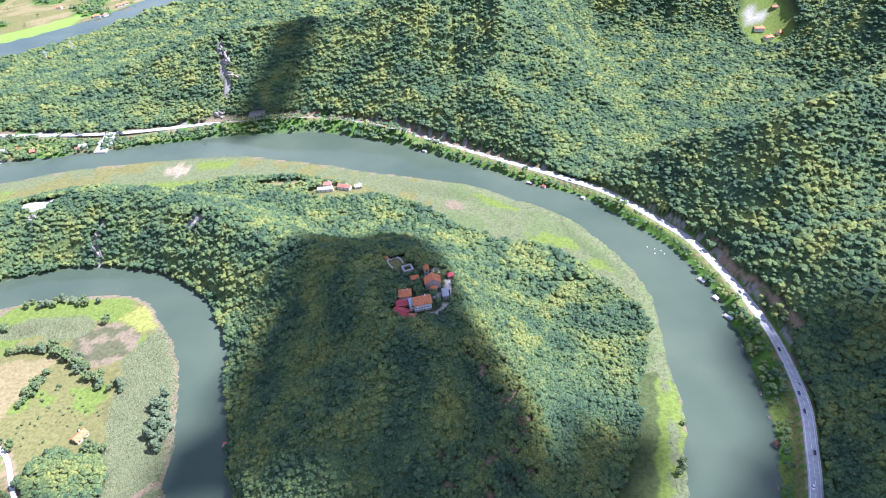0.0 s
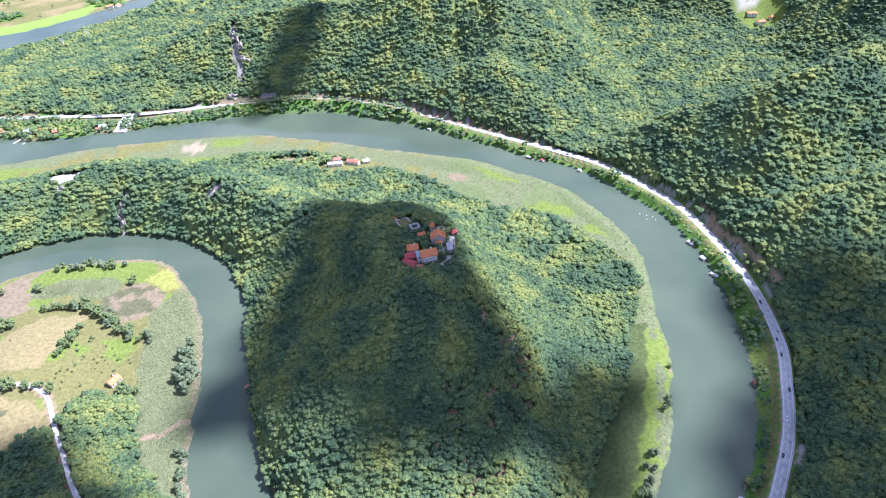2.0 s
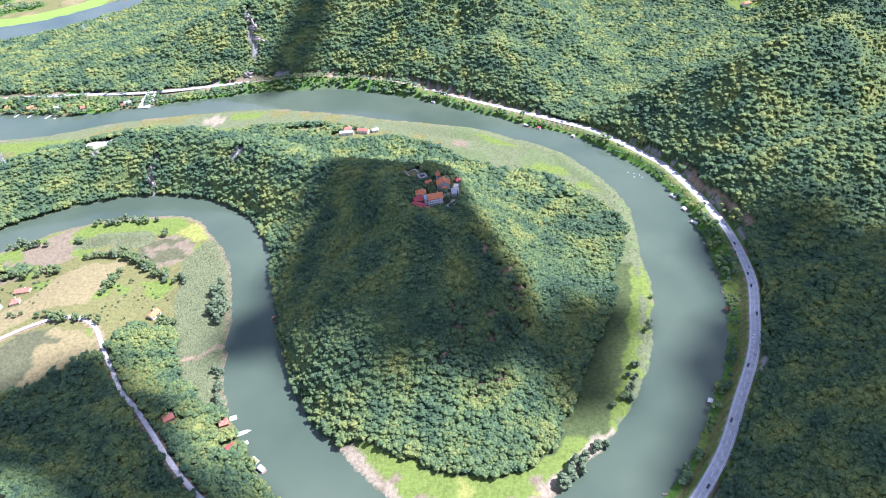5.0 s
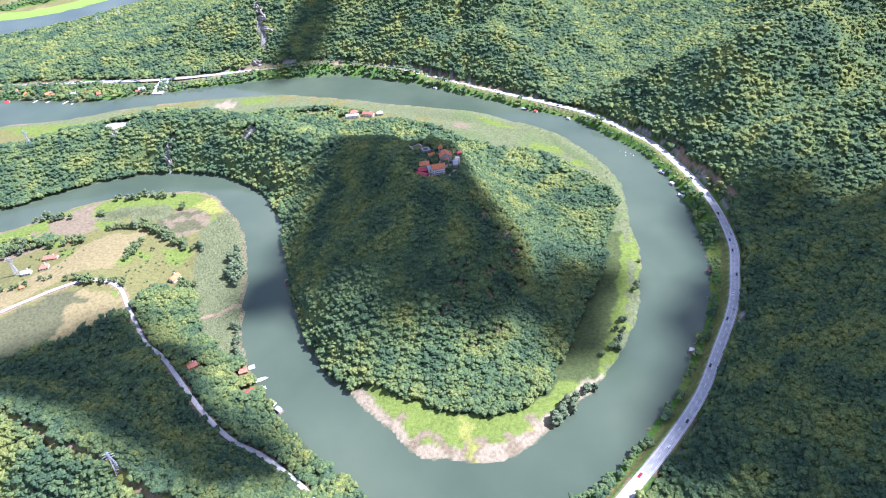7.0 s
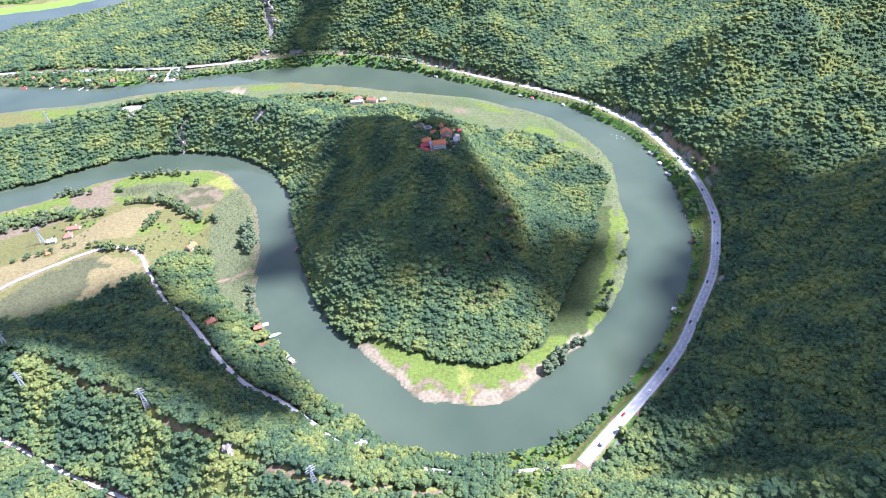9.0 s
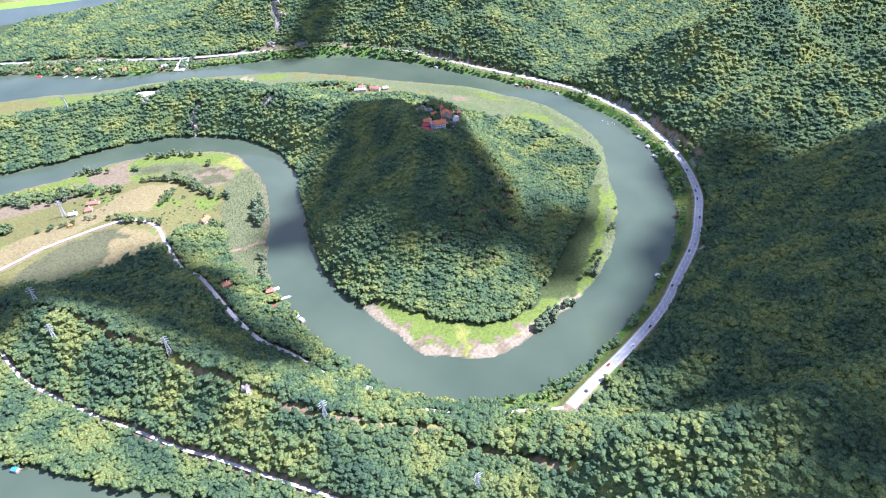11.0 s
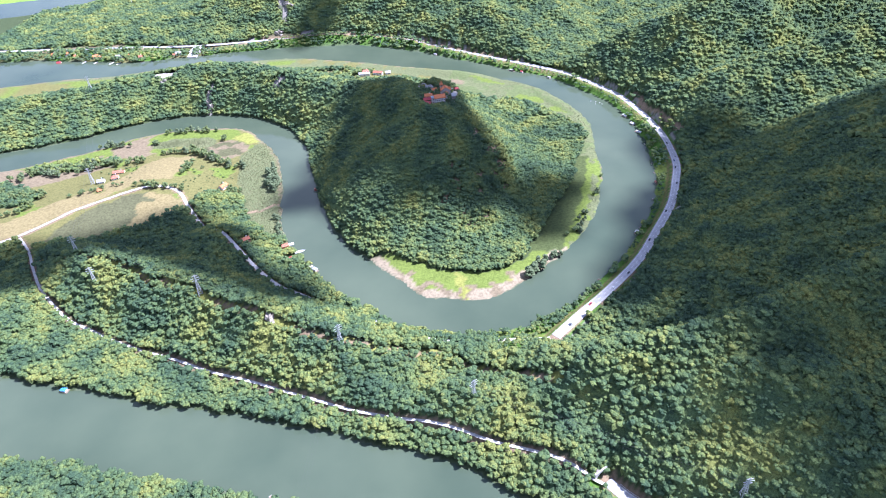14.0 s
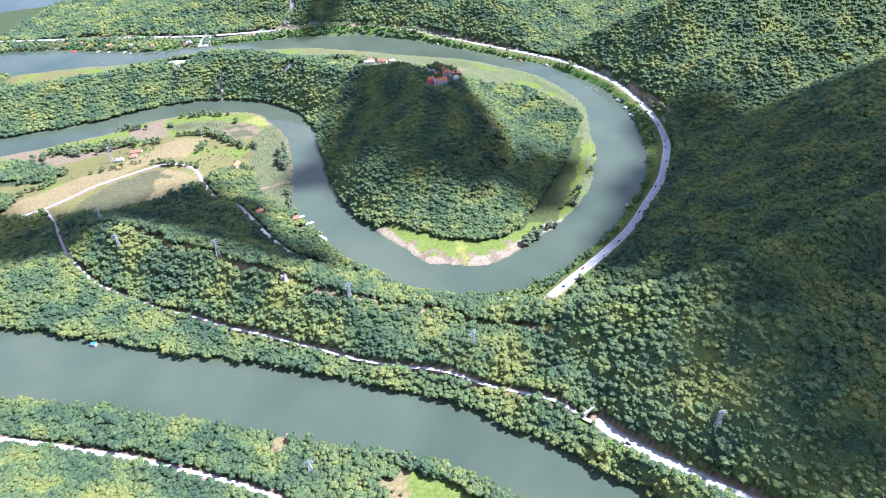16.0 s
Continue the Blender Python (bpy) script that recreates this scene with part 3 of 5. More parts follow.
def woods(name, box, spacing, crowns, size, label, extra=None):
    """A closed wood over a stretch of the plan, crown beside crown."""
    x0, y0, x1, y1 = box
    nx, ny = int((x1 - x0) / spacing), int((y1 - y0) / (spacing * 0.87))
    i, k = np.meshgrid(np.arange(nx), np.arange(ny))
    p = np.stack([x0 + (i + 0.5 * (k % 2)) * spacing, y0 + k * spacing * 0.87], -1).reshape(-1, 2) + rng.uniform(-0.36, 0.36, (nx * ny, 2)) * spacing
    z, d, _, share = survey(p)
    keep = (rng.rand(len(p)) < share) & (d > 1.2) & (z > 0.3)
    if extra is not None:
        keep &= extra(p)
    p, z, share = p[keep], z[keep], share[keep]
    s = size * (0.88 + 0.85 * rng.rand(len(p)) ** 2.2) * (1 + 0.16 * value_noise(p, 40)) * np.where(share < 0.55, 0.6, np.where(share < 0.9, 0.85, 1.0))
    tall = s * (0.5 + 0.36 * rng.rand(len(p)))
    rise = 2.0 + 0.75 * s + 1.3 * value_noise(p, 16)
    a = rng.rand(len(p)) * 6.283
    pick = rng.randint(0, len(crowns), len(p))
    vs, fs, n = [], [], 0
    for c, (cv, cf) in enumerate(crowns):
        m = np.nonzero(pick == c)[0]
        if not len(m):
            continue
        ca, sa = np.cos(a[m])[:, None], np.sin(a[m])[:, None]
        v = np.empty((len(m), len(cv), 3))
        v[..., 0] = (cv[:, 0] * ca - cv[:, 1] * sa) * s[m, None] + p[m, 0, None]
        v[..., 1] = (cv[:, 0] * sa + cv[:, 1] * ca) * s[m, None] + p[m, 1, None]
        v[..., 2] = cv[:, 2] * tall[m, None] + (z[m] + rise[m])[:, None]
        f = cf[None] + (np.arange(len(m)) * len(cv))[:, None, None] + n
        vs.append(v.reshape(-1, 3))
        fs.append(f.reshape(-1, 3))
        n += v.shape[0] * v.shape[1]
    # the closed leaf layer between the crowns
    cell = spacing * 0.56
    fx, fy = np.arange(x0, x1, cell), np.arange(y0, y1, cell)
    q = np.stack(np.meshgrid(fx, fy), -1).reshape(-1, 2) + rng.uniform(-0.33, 0.33, (len(fx) * len(fy), 2)) * cell
    qz, qd, _, qs = survey(q)
    ok = (qs > 0.8) & (qd > 3.5)
    if extra is not None:
        ok &= extra(q)
    qz = qz + 1.9 + 0.84 * size + 1.3 * value_noise(q, 16) + 0.22 * size * value_noise(q, 5) + rng.uniform(-0.2, 0.2, len(q)) * size
    ki = np.arange(len(q)).reshape(len(fy), len(fx))
    ring = np.pad(ok.reshape(len(fy), len(fx)), 1, mode="edge")
    rim = ~(ring[:-2, 1:-1] & ring[2:, 1:-1] & ring[1:-1, :-2] & ring[1:-1, 2:]).ravel()
    qz = np.where(rim, qz - 1.4 - 0.6 * size, qz)
    quad = np.stack([ki[:-1, :-1], ki[:-1, 1:], ki[1:, 1:], ki[1:, :-1]], -1).reshape(-1, 4)
    quad = quad[ok[quad].all(1)]
    vs.append(np.column_stack([q, qz]))
    fs.append(np.vstack([quad[:, [0, 1, 2]], quad[:, [0, 2, 3]]]) + n)
    ob = new(name, mesh_of(name, np.vstack(vs), np.vstack(fs), M_FOREST))
    tagged(ob, label, "forest", kind="stuff")
    return ob


woods("forest", (-215, 95, 215, 480), 4.3, NEAR, 2.5, "dense green broadleaf wood covering the steep castle hill", lambda p: inside(p, HILL))
woods("forest", (20, -300, 430, 300), 4.9, NEAR, 2.85, "dark broadleaf wood on the steep eastern slope", lambda p: (p[:, 1] < 300) & ~inside(p, PENINSULA))
woods("forest", (-620, -300, 20, 300), 4.9, NEAR, 2.85, "mixed broadleaf wood on the low neck of land and river banks", lambda p: ~inside(p, HILL))
woods("forest", (-900, 300, 30, 780), 4.6, PLAIN, 2.85, "broadleaf wood on the ridge above the river bend", lambda p: ((p[:, 1] > 480) | (p[:, 0] < -215)) & (inside(p, HILL) | ~inside(p, PENINSULA)) )
woods("forest", (30, 300, 800, 900), 5.2, PLAIN, 3.2, "broadleaf wood on the eastern spurs above the road", lambda p: (p[:, 1] > 480) | ~inside(p, HILL))
woods("forest", (-1000, 780, 30, 1420), 5.6, PLAIN, 3.45, "sunlit broadleaf wood on the far northern hills", None)
woods("forest", (30, 900, 760, 1340), 6.0, PLAIN, 3.7, "broadleaf wood on distant hills", None)
woods("forest", (430, 20, 660, 300), 6.2, PLAIN, 3.5, "broadleaf wood high on the eastern slope", None)
woods("forest", (-620, -560, 520, -300), 6.4, PLAIN, 3.6, "broadleaf wood on the southern banks", None)
woods("forest", (-520, 1420, 0, 1560), 8.4, PLAIN, 4.8, "broadleaf wood on the farthest hills", None)
woods("forest", (-1400, 1420, -520, 1800), 9.0, PLAIN, 5.0, "scattered woods beyond the distant lake", None)


def ribbon(name, line, half, lift, mat, flat=None):
    """A strip of road on the land."""
    xy = line[:, :2]
    t = np.gradient(xy, axis=0)
    t /= np.linalg.norm(t, axis=1)[:, None]
    nrm = np.stack([-t[:, 1], t[:, 0]], 1)
    offs = np.array([-1.0, -0.5, 0.0, 0.5, 1.0]) * half
    p = xy[:, None] + nrm[:, None] * offs[None, :, None]
    z = height(p.reshape(-1, 2))[0].reshape(len(xy), len(offs))
    z = np.full_like(z, flat) if flat is not None else np.repeat(z.max(1)[:, None], len(offs), 1)
    if flat is None and len(xy) > 6:
        zz = np.convolve(np.pad(z[:, 0], 3, mode="edge"), np.ones(7) / 7, "valid")
        z = np.maximum(z, zz[:, None])
    z = z + lift - np.array([0.12, 0, 0.05, 0, 0.12])[None]
    v = np.concatenate([p, z[..., None]], -1).reshape(-1, 3)
    k = np.arange(len(xy) * len(offs)).reshape(len(xy), len(offs))
    f = np.stack([k[:-1, :-1], k[1:, :-1], k[1:, 1:], k[:-1, 1:]], -1).reshape(-1, 4)
    return new(name, mesh_of(name, v, f[:, ::-1], mat, True))


road = tagged(ribbon("road", ROADS["main"], 4.8, 0.35, M_ASPHALT, 7.0), "worn grey two-lane asphalt road along the river", "road", kind="structure")
road_south = tagged(ribbon("road_south", ROADS["south"], 4.6, 0.35, M_ASPHALT, 7.0), "pale worn asphalt road leaving the tunnel", "road", kind="structure")
tagged(ribbon("road_white", ROADS["white"], 2.0, 0.45, M_GRAVEL), "white gravel lane winding through fields and wood", "road", kind="structure")
tagged(ribbon("road_neck", ROADS["neck"], 1.4, 0.45, M_GRAVEL), "narrow pale gravel track through the wood", "road", kind="structure")
tagged(ribbon("road_lane", ROADS["lane"], 1.4, 0.45, M_GRAVEL), "overgrown gravel lane under the trees", "road", kind="structure")
tagged(ribbon("road_bank", ROADS["bank"], 2.2, 0.45, M_GRAVEL), "pale gravel track on the south bank", "road", kind="structure")

# ---------------------------------------------------------------- building kit


def at(x, y):
    return float(height(np.array([[x, y]]))[0][0])


def link(bm, name, mat, parent, label="", smooth_shade=False):
    me = bpy.data.meshes.new(name)
    if smooth_shade:
        for f in bm.faces:
            f.smooth = True
    bm.to_mesh(me)
    bm.free()
    me.materials.append(mat)
    ob = new(name, me)
    ob.parent = parent
    if label:
        ob["label"] = label
    return ob


def part(name, bm, mat, parent, label="", smooth_shade=False):
    """One mesh object under a thing or under a part."""
    return link(bm, name, mat, parent, label, smooth_shade)


def thing(name, m, label, category, group=""):
    ob = new(name)
    ob.matrix_basis = m
    ob.empty_display_size = 0.5
    return tagged(ob, label, category, group)


def box(bm, cx, cy, cz, w, d, h, bevel=0.0, m=None):
    """A block with its middle at cx, cy and its foot at cz."""
    res = bmesh.ops.create_cube(bm, size=1.0, matrix=Matrix.Translation((cx, cy, cz + h / 2)) @ Matrix.Diagonal((w, d, h, 1)))
    vs = res["verts"]
    if bevel:
        out = bmesh.ops.bevel(bm, geom=list({e for v in vs for e in v.link_edges}), offset=bevel, segments=1, affect="EDGES")
        vs = out["verts"]
    if m is not None:
        bmesh.ops.transform(bm, matrix=m, verts=vs)
    return bm


def block(*a, **k):
    return box(bmesh.new(), *a, **k)


def beam(bm, a, b, r):
    """A square bar from a to b."""
    a, b = Vector(a), Vector(b)
    m = Matrix.Translation((a + b) / 2) @ (b - a).to_track_quat("Z", "Y").to_matrix().to_4x4()
    bmesh.ops.create_cube(bm, size=1.0, matrix=m @ Matrix.Diagonal((2 * r, 2 * r, (b - a).length, 1)))
    return bm


def rod(bm, a, b, r0, r1, seg=7):
    a, b = Vector(a), Vector(b)
    m = Matrix.Translation((a + b) / 2) @ (b - a).to_track_quat("Z", "Y").to_matrix().to_4x4()
    bmesh.ops.create_cone(bm, cap_ends=True, segments=seg, radius1=r0, radius2=r1, depth=(b - a).length, matrix=m)
    return bm


def prism(points, faces):
    bm = bmesh.new()
    vs = [bm.verts.new(p) for p in points]
    for f in faces:
        bm.faces.new([vs[i] for i in f])
    bmesh.ops.recalc_face_normals(bm, faces=bm.faces)
    return bm


def gable_roof(w, d, h, rise, over, hip, thick=0.28):
    """A closed roof slab over a w by d house; the ridge runs along x; hip: how far the ridge ends stand in."""
    W, D = w / 2 + over, d / 2 + over
    drop = rise * over / (d / 2 + 1e-6)
    top = [(-W, -D, h - drop), (W, -D, h - drop), (W, D, h - drop), (-W, D, h - drop), (-W + hip, 0, h + rise), (W - hip, 0, h + rise)]
    pts = top + [(x, y, z - thick) for x, y, z in top]
    faces = [(0, 1, 5, 4), (2, 3, 4, 5), (1, 2, 5), (3, 0, 4)] if hip > 0.05 else [(0, 1, 5, 4), (2, 3, 4, 5)]
    lower = [tuple(i + 6 for i in f[::-1]) for f in faces]
    rim = [(0, 1, 7, 6), (2, 3, 9, 8)] + ([(1, 2, 8, 7), (3, 0, 6, 9)] if hip > 0.05 else [(1, 5, 11, 7), (5, 2, 8, 11), (3, 4, 10, 9), (4, 0, 6, 10)])
    return prism(pts, faces + lower + rim)


def house(label, x, y, w, d, h, turn, rise, wall, roof, hip=0.0, storeys=1, cols=3, over=0.6, chimney=True, base=None, name="house", category="house", group="", band=None):
    z = (at(x, y) if base is None else base) - 0.3
    e = thing(name, pose(x, y, z, 0, 0, turn), label, category, group)
    body = bmesh.new()
    hh = h + 0.3
    if hip > 0.05:
        box(body, 0, 0, -2.0, w, d, hh + 2.0)
    else:
        a, b = w / 2, d / 2
        body.free()
        body = prism([(-a, -b, -2), (a, -b, -2), (a, b, -2), (-a, b, -2), (-a, -b, hh), (a, -b, hh), (a, b, hh), (-a, b, hh), (-a, 0, hh + rise - 0.2), (a, 0, hh + rise - 0.2)],
                     [(0, 1, 5, 4), (2, 3, 7, 6), (1, 2, 6, 9, 5), (3, 0, 4, 8, 7), (4, 5, 9, 8), (6, 7, 8, 9), (0, 3, 2, 1)])
    part("wall", body, wall, e)
    part("roof", gable_roof(w, d, hh, rise, over, hip), roof, e)
    step = h / storeys
    for s in range(storeys):
        for c in range(cols):
            px = -w / 2 + w * (c + 0.5) / cols
            if s == 0 and c == cols // 2:
                part("door", block(px, -d / 2 - 0.03, 0.3, 1.1, 0.14, 2.05, 0.02), M_WOOD, e)
                continue
            pz = 0.3 + s * step + 0.9
            fr = block(px, -d / 2 - 0.03, pz, 1.2, 0.16, min(1.4, step * 0.5), 0.02)
            win = part("window", fr, M_WOOD if wall is not M_BRICKRED else M_PLASTER, e)
            part("pane", block(px, -d / 2 - 0.10, pz + 0.1, 0.98, 0.08, min(1.2, step * 0.5 - 0.2)), M_GLASS, win)
        pz = 0.3 + s * step + 0.9
        win = part("window", block(-w / 2 - 0.03, 0, pz, 0.16, 1.2, min(1.4, step * 0.5), 0.02), M_WOOD, e)
        part("pane", block(-w / 2 - 0.10, 0, pz + 0.1, 0.08, 0.98, min(1.2, step * 0.5 - 0.2)), M_GLASS, win)
        if band is not None and s:
            part("balcony", block(0, -d / 2 - 0.6, 0.3 + s * step - 0.15, w * 0.96, 1.2, 0.9), band, e)
    if chimney:
        ch = block(w * 0.22, d * 0.16, hh + rise * 0.4, 0.7, 0.7, rise * 0.6 + 0.9, 0.04)
        box(ch, w * 0.22, d * 0.16, hh + rise + 0.85, 0.9, 0.9, 0.15)
        part("chimney", ch, M_PLASTER, e)
    return e


# ---------------------------------------------------------------- trees that stand apart


def tree(kind, seed, mat, label):
    """trunk with limbs, and a crown of many separate clumps of leaves; about 9 m tall."""
    r = random.Random(seed)
    e = thing("tree", pose(0, 0, 0), label, "tree", "trees of the meadows and banks")
    t = bmesh.new()
    rod(t, (0, 0, -0.6), (0.1, 0.05, 4.2), 0.32, 0.18)
    tips = []
    for k in range(6):
        a, up = k * 1.05 + r.random(), 2.0 + 0.45 * k
        tip = Vector((math.cos(a) * (2.0 + r.random()), math.sin(a) * (2.0 + r.random()), up + 2.2 + r.random()))
        rod(t, (0.05, 0.02, up), tip, 0.12, 0.04, 5)
        tips.append(tip)
    part("trunk", t, M_BARK, e)
    bits = []
    spread = {"round": 1.0, "tall": 0.72, "bush": 1.15}[kind]
    for k in range(13):
        a, q = r.random() * 6.28, math.sqrt(r.random())
        zz = (1.8 if kind == "bush" else 3.0) + 5.2 * r.random() * (1.35 if kind == "tall" else 1.0)
        lim = 2.9 * spread * math.sqrt(max(0.1, 1 - ((zz - 4.6) / 5.2) ** 2))
        v, f = lumpy(2, -0.75, 0.4, seed * 31 + k)
        s = 1.0 + 0.75 * r.random()
        bits.append((v * np.array([s, s, s * 0.85]) + np.array([math.cos(a) * q * lim, math.sin(a) * q * lim, zz]), f))
    v, f = joined(bits)
    crown = new("crown", mesh_of("crown", v, f, mat))
    crown.parent = e
    return e


def kin(name, label, category, group, src):
    """A thing of another kind that shares the parts of src."""
    ob = copy_thing(src, Matrix.Identity(4))
    ob.name = name
    return tagged(ob, label, category, group)


TREES = [tree("round", 1, M_CROWN, "rounded green broadleaf tree standing in the open"), tree("round", 2, M_CROWN, "broad green broadleaf tree with uneven crown"), tree("bush", 3, M_CROWN, "low spreading green bush in the grass"),
         tree("tall", 4, M_WILLOW, "pale grey-green willow at the water's edge"), tree("round", 5, M_WILLOW, "silvery grey-green willow with a full crown")]
TREES.append(kin("bush", "small green bush in rough grass", "bush", "bushes", TREES[2]))
TREES.append(kin("fruit_tree", "young fruit tree in an orchard row", "fruit tree", "orchard rows", TREES[2]))
used = [False] * len(TREES)
trng = random.Random(11)


def plant(k, x, y, s, dry=True):
    p = np.array([[x, y]])
    z, d = height(p)
    if dry and d[0] < 0.5:
        return
    m = Matrix.Translation((x, y, float(z[0]) - 0.1)) @ Matrix.Rotation(trng.random() * 6.28, 4, "Z") @ Matrix.Diagonal((s, s, s * (0.85 + 0.3 * trng.random()), 1))
    if not used[k]:
        used[k] = True
        TREES[k].matrix_basis = m
    else:
        ob = copy_thing(TREES[k], m)
        ob.matrix_basis = m


# hedges and clumps: from, to, number, half width, size, kinds
HEDGES_NORTH = [(-445, 420, -405, 424, 9, 3, 0.8, (0, 1)), (-405, 424, -366, 402, 14, 5, 0.95, (0, 1, 4)), (-366, 402, -330, 372, 14, 6, 0.95, (0, 1, 4)), (-330, 372, -308, 368, 5, 4, 0.8, (4, 1)), (-392, 388, -390, 346, 12, 4, 0.75, (0, 1, 2)),
                (-462, 492, -385, 490, 16, 5, 0.85, (0, 1, 4)), (-470, 458, -460, 450, 4, 3, 0.7, (1, 2)), (-560, 462, -510, 446, 14, 9, 0.85, (0, 4))]
HEDGES_WEST = [(-640, 372, -530, 392, 34, 14, 0.9, (0, 1, 4)), (-530, 392, -460, 398, 18, 6, 0.85, (0, 1)), (-640, 330, -560, 300, 16, 10, 0.85, (0, 1)), (-600, 240, -560, 275, 10, 4, 0.8, (0, 1)), (-440, 308, -375, 304, 14, 4, 0.8, (0, 1)),
               (-520, 292, -455, 318, 10, 4, 0.6, (2, 1))]
HEDGES_REEDS = [(-266, 352, -258, 300, 26, 8, 1.05, (4, 3)), (-297, 450, -284, 436, 5, 4, 0.8, (0, 1)), (-240, 240, -227, 192, 9, 2.5, 0.75, (3, 4)), (-320, 306, -300, 300, 8, 5, 0.8, (0, 1)), (-366, 452, -356, 462, 3, 3, 0.7, (0, 2)),
                (58, 96, 118, 145, 30, 7, 0.95, (3, 4)), (118, 160, 150, 215, 10, 6, 0.7, (4, 2)), (168, 245, 190, 300, 8, 4, 0.6, (4, 2)), (-128, -170, -66, -184, 10, 2.0, 0.9, (4, 1)), (-58, -187, 12, -222, 14, 1.5, 0.7, (4, 3, 1)),
                (-55, 352, -12, 340, 7, 2, 0.6, (0, 1))]
for group in (HEDGES_NORTH, HEDGES_WEST, HEDGES_REEDS):
    for x0, y0, x1, y1, n, wd, s, kinds in group:
        for i in range(n):
            u = (i + trng.random()) / n
            plant(trng.choice(kinds), x0 + (x1 - x0) * u + trng.uniform(-wd, wd), y0 + (y1 - y0) * u + trng.uniform(-wd, wd), s * trng.uniform(0.95, 1.4))
for i in range(46):   # bushes in the rough meadow round the farmhouse
    plant(5, trng.uniform(-385, -318), trng.uniform(305, 378), trng.uniform(0.14, 0.34))
for i in range(26):
    plant(5, trng.uniform(-520, -450), trng.uniform(318, 380), trng.uniform(0.14, 0.4))
for i in range(5):    # young orchard rows
    for k in range(16):
        x, y = -90 + k * 6.4 - i * 2.0, -203 - k * 3.6 - i * 6.2
        if inside(np.array([[x, y]]), ORCHARD)[0]:
            plant(6, x + trng.uniform(-0.6, 0.6), y + trng.uniform(-0.6, 0.6), trng.uniform(0.27, 0.36))

# ---------------------------------------------------------------- the monastery on the hill
CZ = 90.3
house("three-storey white monastery residence with an orange tiled roof", -26, 362, 14, 9.5, 8.0, 12, 2.9, M_PLASTER, M_TILE, 0.0, 3, 6, 0.9, base=CZ, name="residence", category="building", band=M_PLASTER)
house("small blue-grey metal-roofed wing beside the residence", -34.5, 361.5, 4.5, 8, 7.5, 12, 0.9, M_PLASTER, M_SHEET, 0.0, 2, 1, 0.3, False, CZ, "annexe", "building")
house("square building with a low orange hipped tile roof", -40.5, 375, 10, 8.5, 5.0, 3, 2.0, M_CREAM, M_TILE, 4.5, 1, 3, 0.7, True, CZ, "guest_house", "building")
house("long lodge under a crimson sheet roof", -42, 364, 10.5, 7, 4.6, 8, 1.7, M_WOOD, M_TILE_RED, 0.0, 1, 3, 0.7, False, CZ, "lodge", "building")
house("terrace lodge under a broad crimson roof", -43.5, 354, 12, 9.5, 4.0, -28, 1.8, M_WOOD, M_TILE_RED, 0.0, 1, 3, 0.7, False, CZ - 0.5, "lodge", "building")
house("low porch with a faded pink roof", -35, 350, 8, 5.5, 2.8, -8, 0.9, M_CONCRETE, M_TILE_OLD, 0.0, 1, 2, 0.5, False, CZ - 0.5, "porch", "building")
church = house("stone church with a steep orange tiled roof", -17, 388, 8.5, 13, 6.5, 96, 4.2, M_STONEWALL, M_TILE, 0.0, 1, 3, 0.7, False, CZ, "church", "church")
part("transept", gable_roof(13.5, 5.5, 6.2, 3.0, 0.5, 0.0), M_TILE, church).matrix_basis = pose(0.5, 0, 0, 0, 0, 90)
apse = bmesh.new()
bmesh.ops.create_cone(apse, cap_ends=True, segments=14, radius1=3.6, radius2=0.2, depth=2.2, matrix=Matrix.Translation((-7.2, 0, 5.4)))
part("apse_roof", apse, M_TILE, church)
apse = bmesh.new()
bmesh.ops.create_cone(apse, cap_ends=True, segments=14, radius1=3.1, radius2=3.1, depth=5.0, matrix=Matrix.Translation((-7.2, 0, 2.0)))
part("apse", apse, M_STONEWALL, church)
house("slender bell tower with a pointed orange roof", -22, 403, 4.2, 4.2, 8.0, 8, 4.4, M_STONEWALL, M_TILE, 2.45, 2, 1, 0.5, False, CZ, "bell_tower", "tower")
house("small chapel with an orange gabled roof", -32.5, 396, 6.5, 5, 3.6, 20, 1.9, M_PLASTER, M_TILE, 0.0, 1, 2, 0.5, False, CZ, "chapel", "chapel")
house("open pavilion with a crimson hipped roof", -1.5, 398.5, 5, 4.5, 2.6, 15, 1.4, M_WOOD, M_TILE_RED, 2.3, 1, 1, 0.6, False, CZ, "pavilion", "pavilion")
house("grey stone gatehouse with a plain grey roof", -6.5, 374, 5, 9.5, 4.2, 4, 1.8, M_STONEWALL, M_GREYROOF, 0.0, 1, 2, 0.4, False, CZ, "gatehouse", "building")
house("little lookout hut with an orange roof", -60.5, 439, 4.2, 4, 2.8, 25, 1.5, M_STONEWALL, M_TILE, 2.0, 1, 1, 0.5, False, None, "lookout_hut", "hut")

ruin = thing("ruined_tower", pose(-39, 411, at(-39, 411), 0, 0, 20), "roofless grey stone tower ruin with a hollow core", "ruin")
for k, (cx, cy, wd, dp, hh) in enumerate([(0, -4, 9, 1.6, 3.0), (0, 4, 9, 1.6, 2.2), (-4, 0, 1.6, 6.6, 3.6), (4, 0, 1.6, 6.6, 2.6)]):
    part("wall", block(cx, cy, -1.5, wd, dp, hh + 1.5, 0.15), M_CONCRETE, ruin)


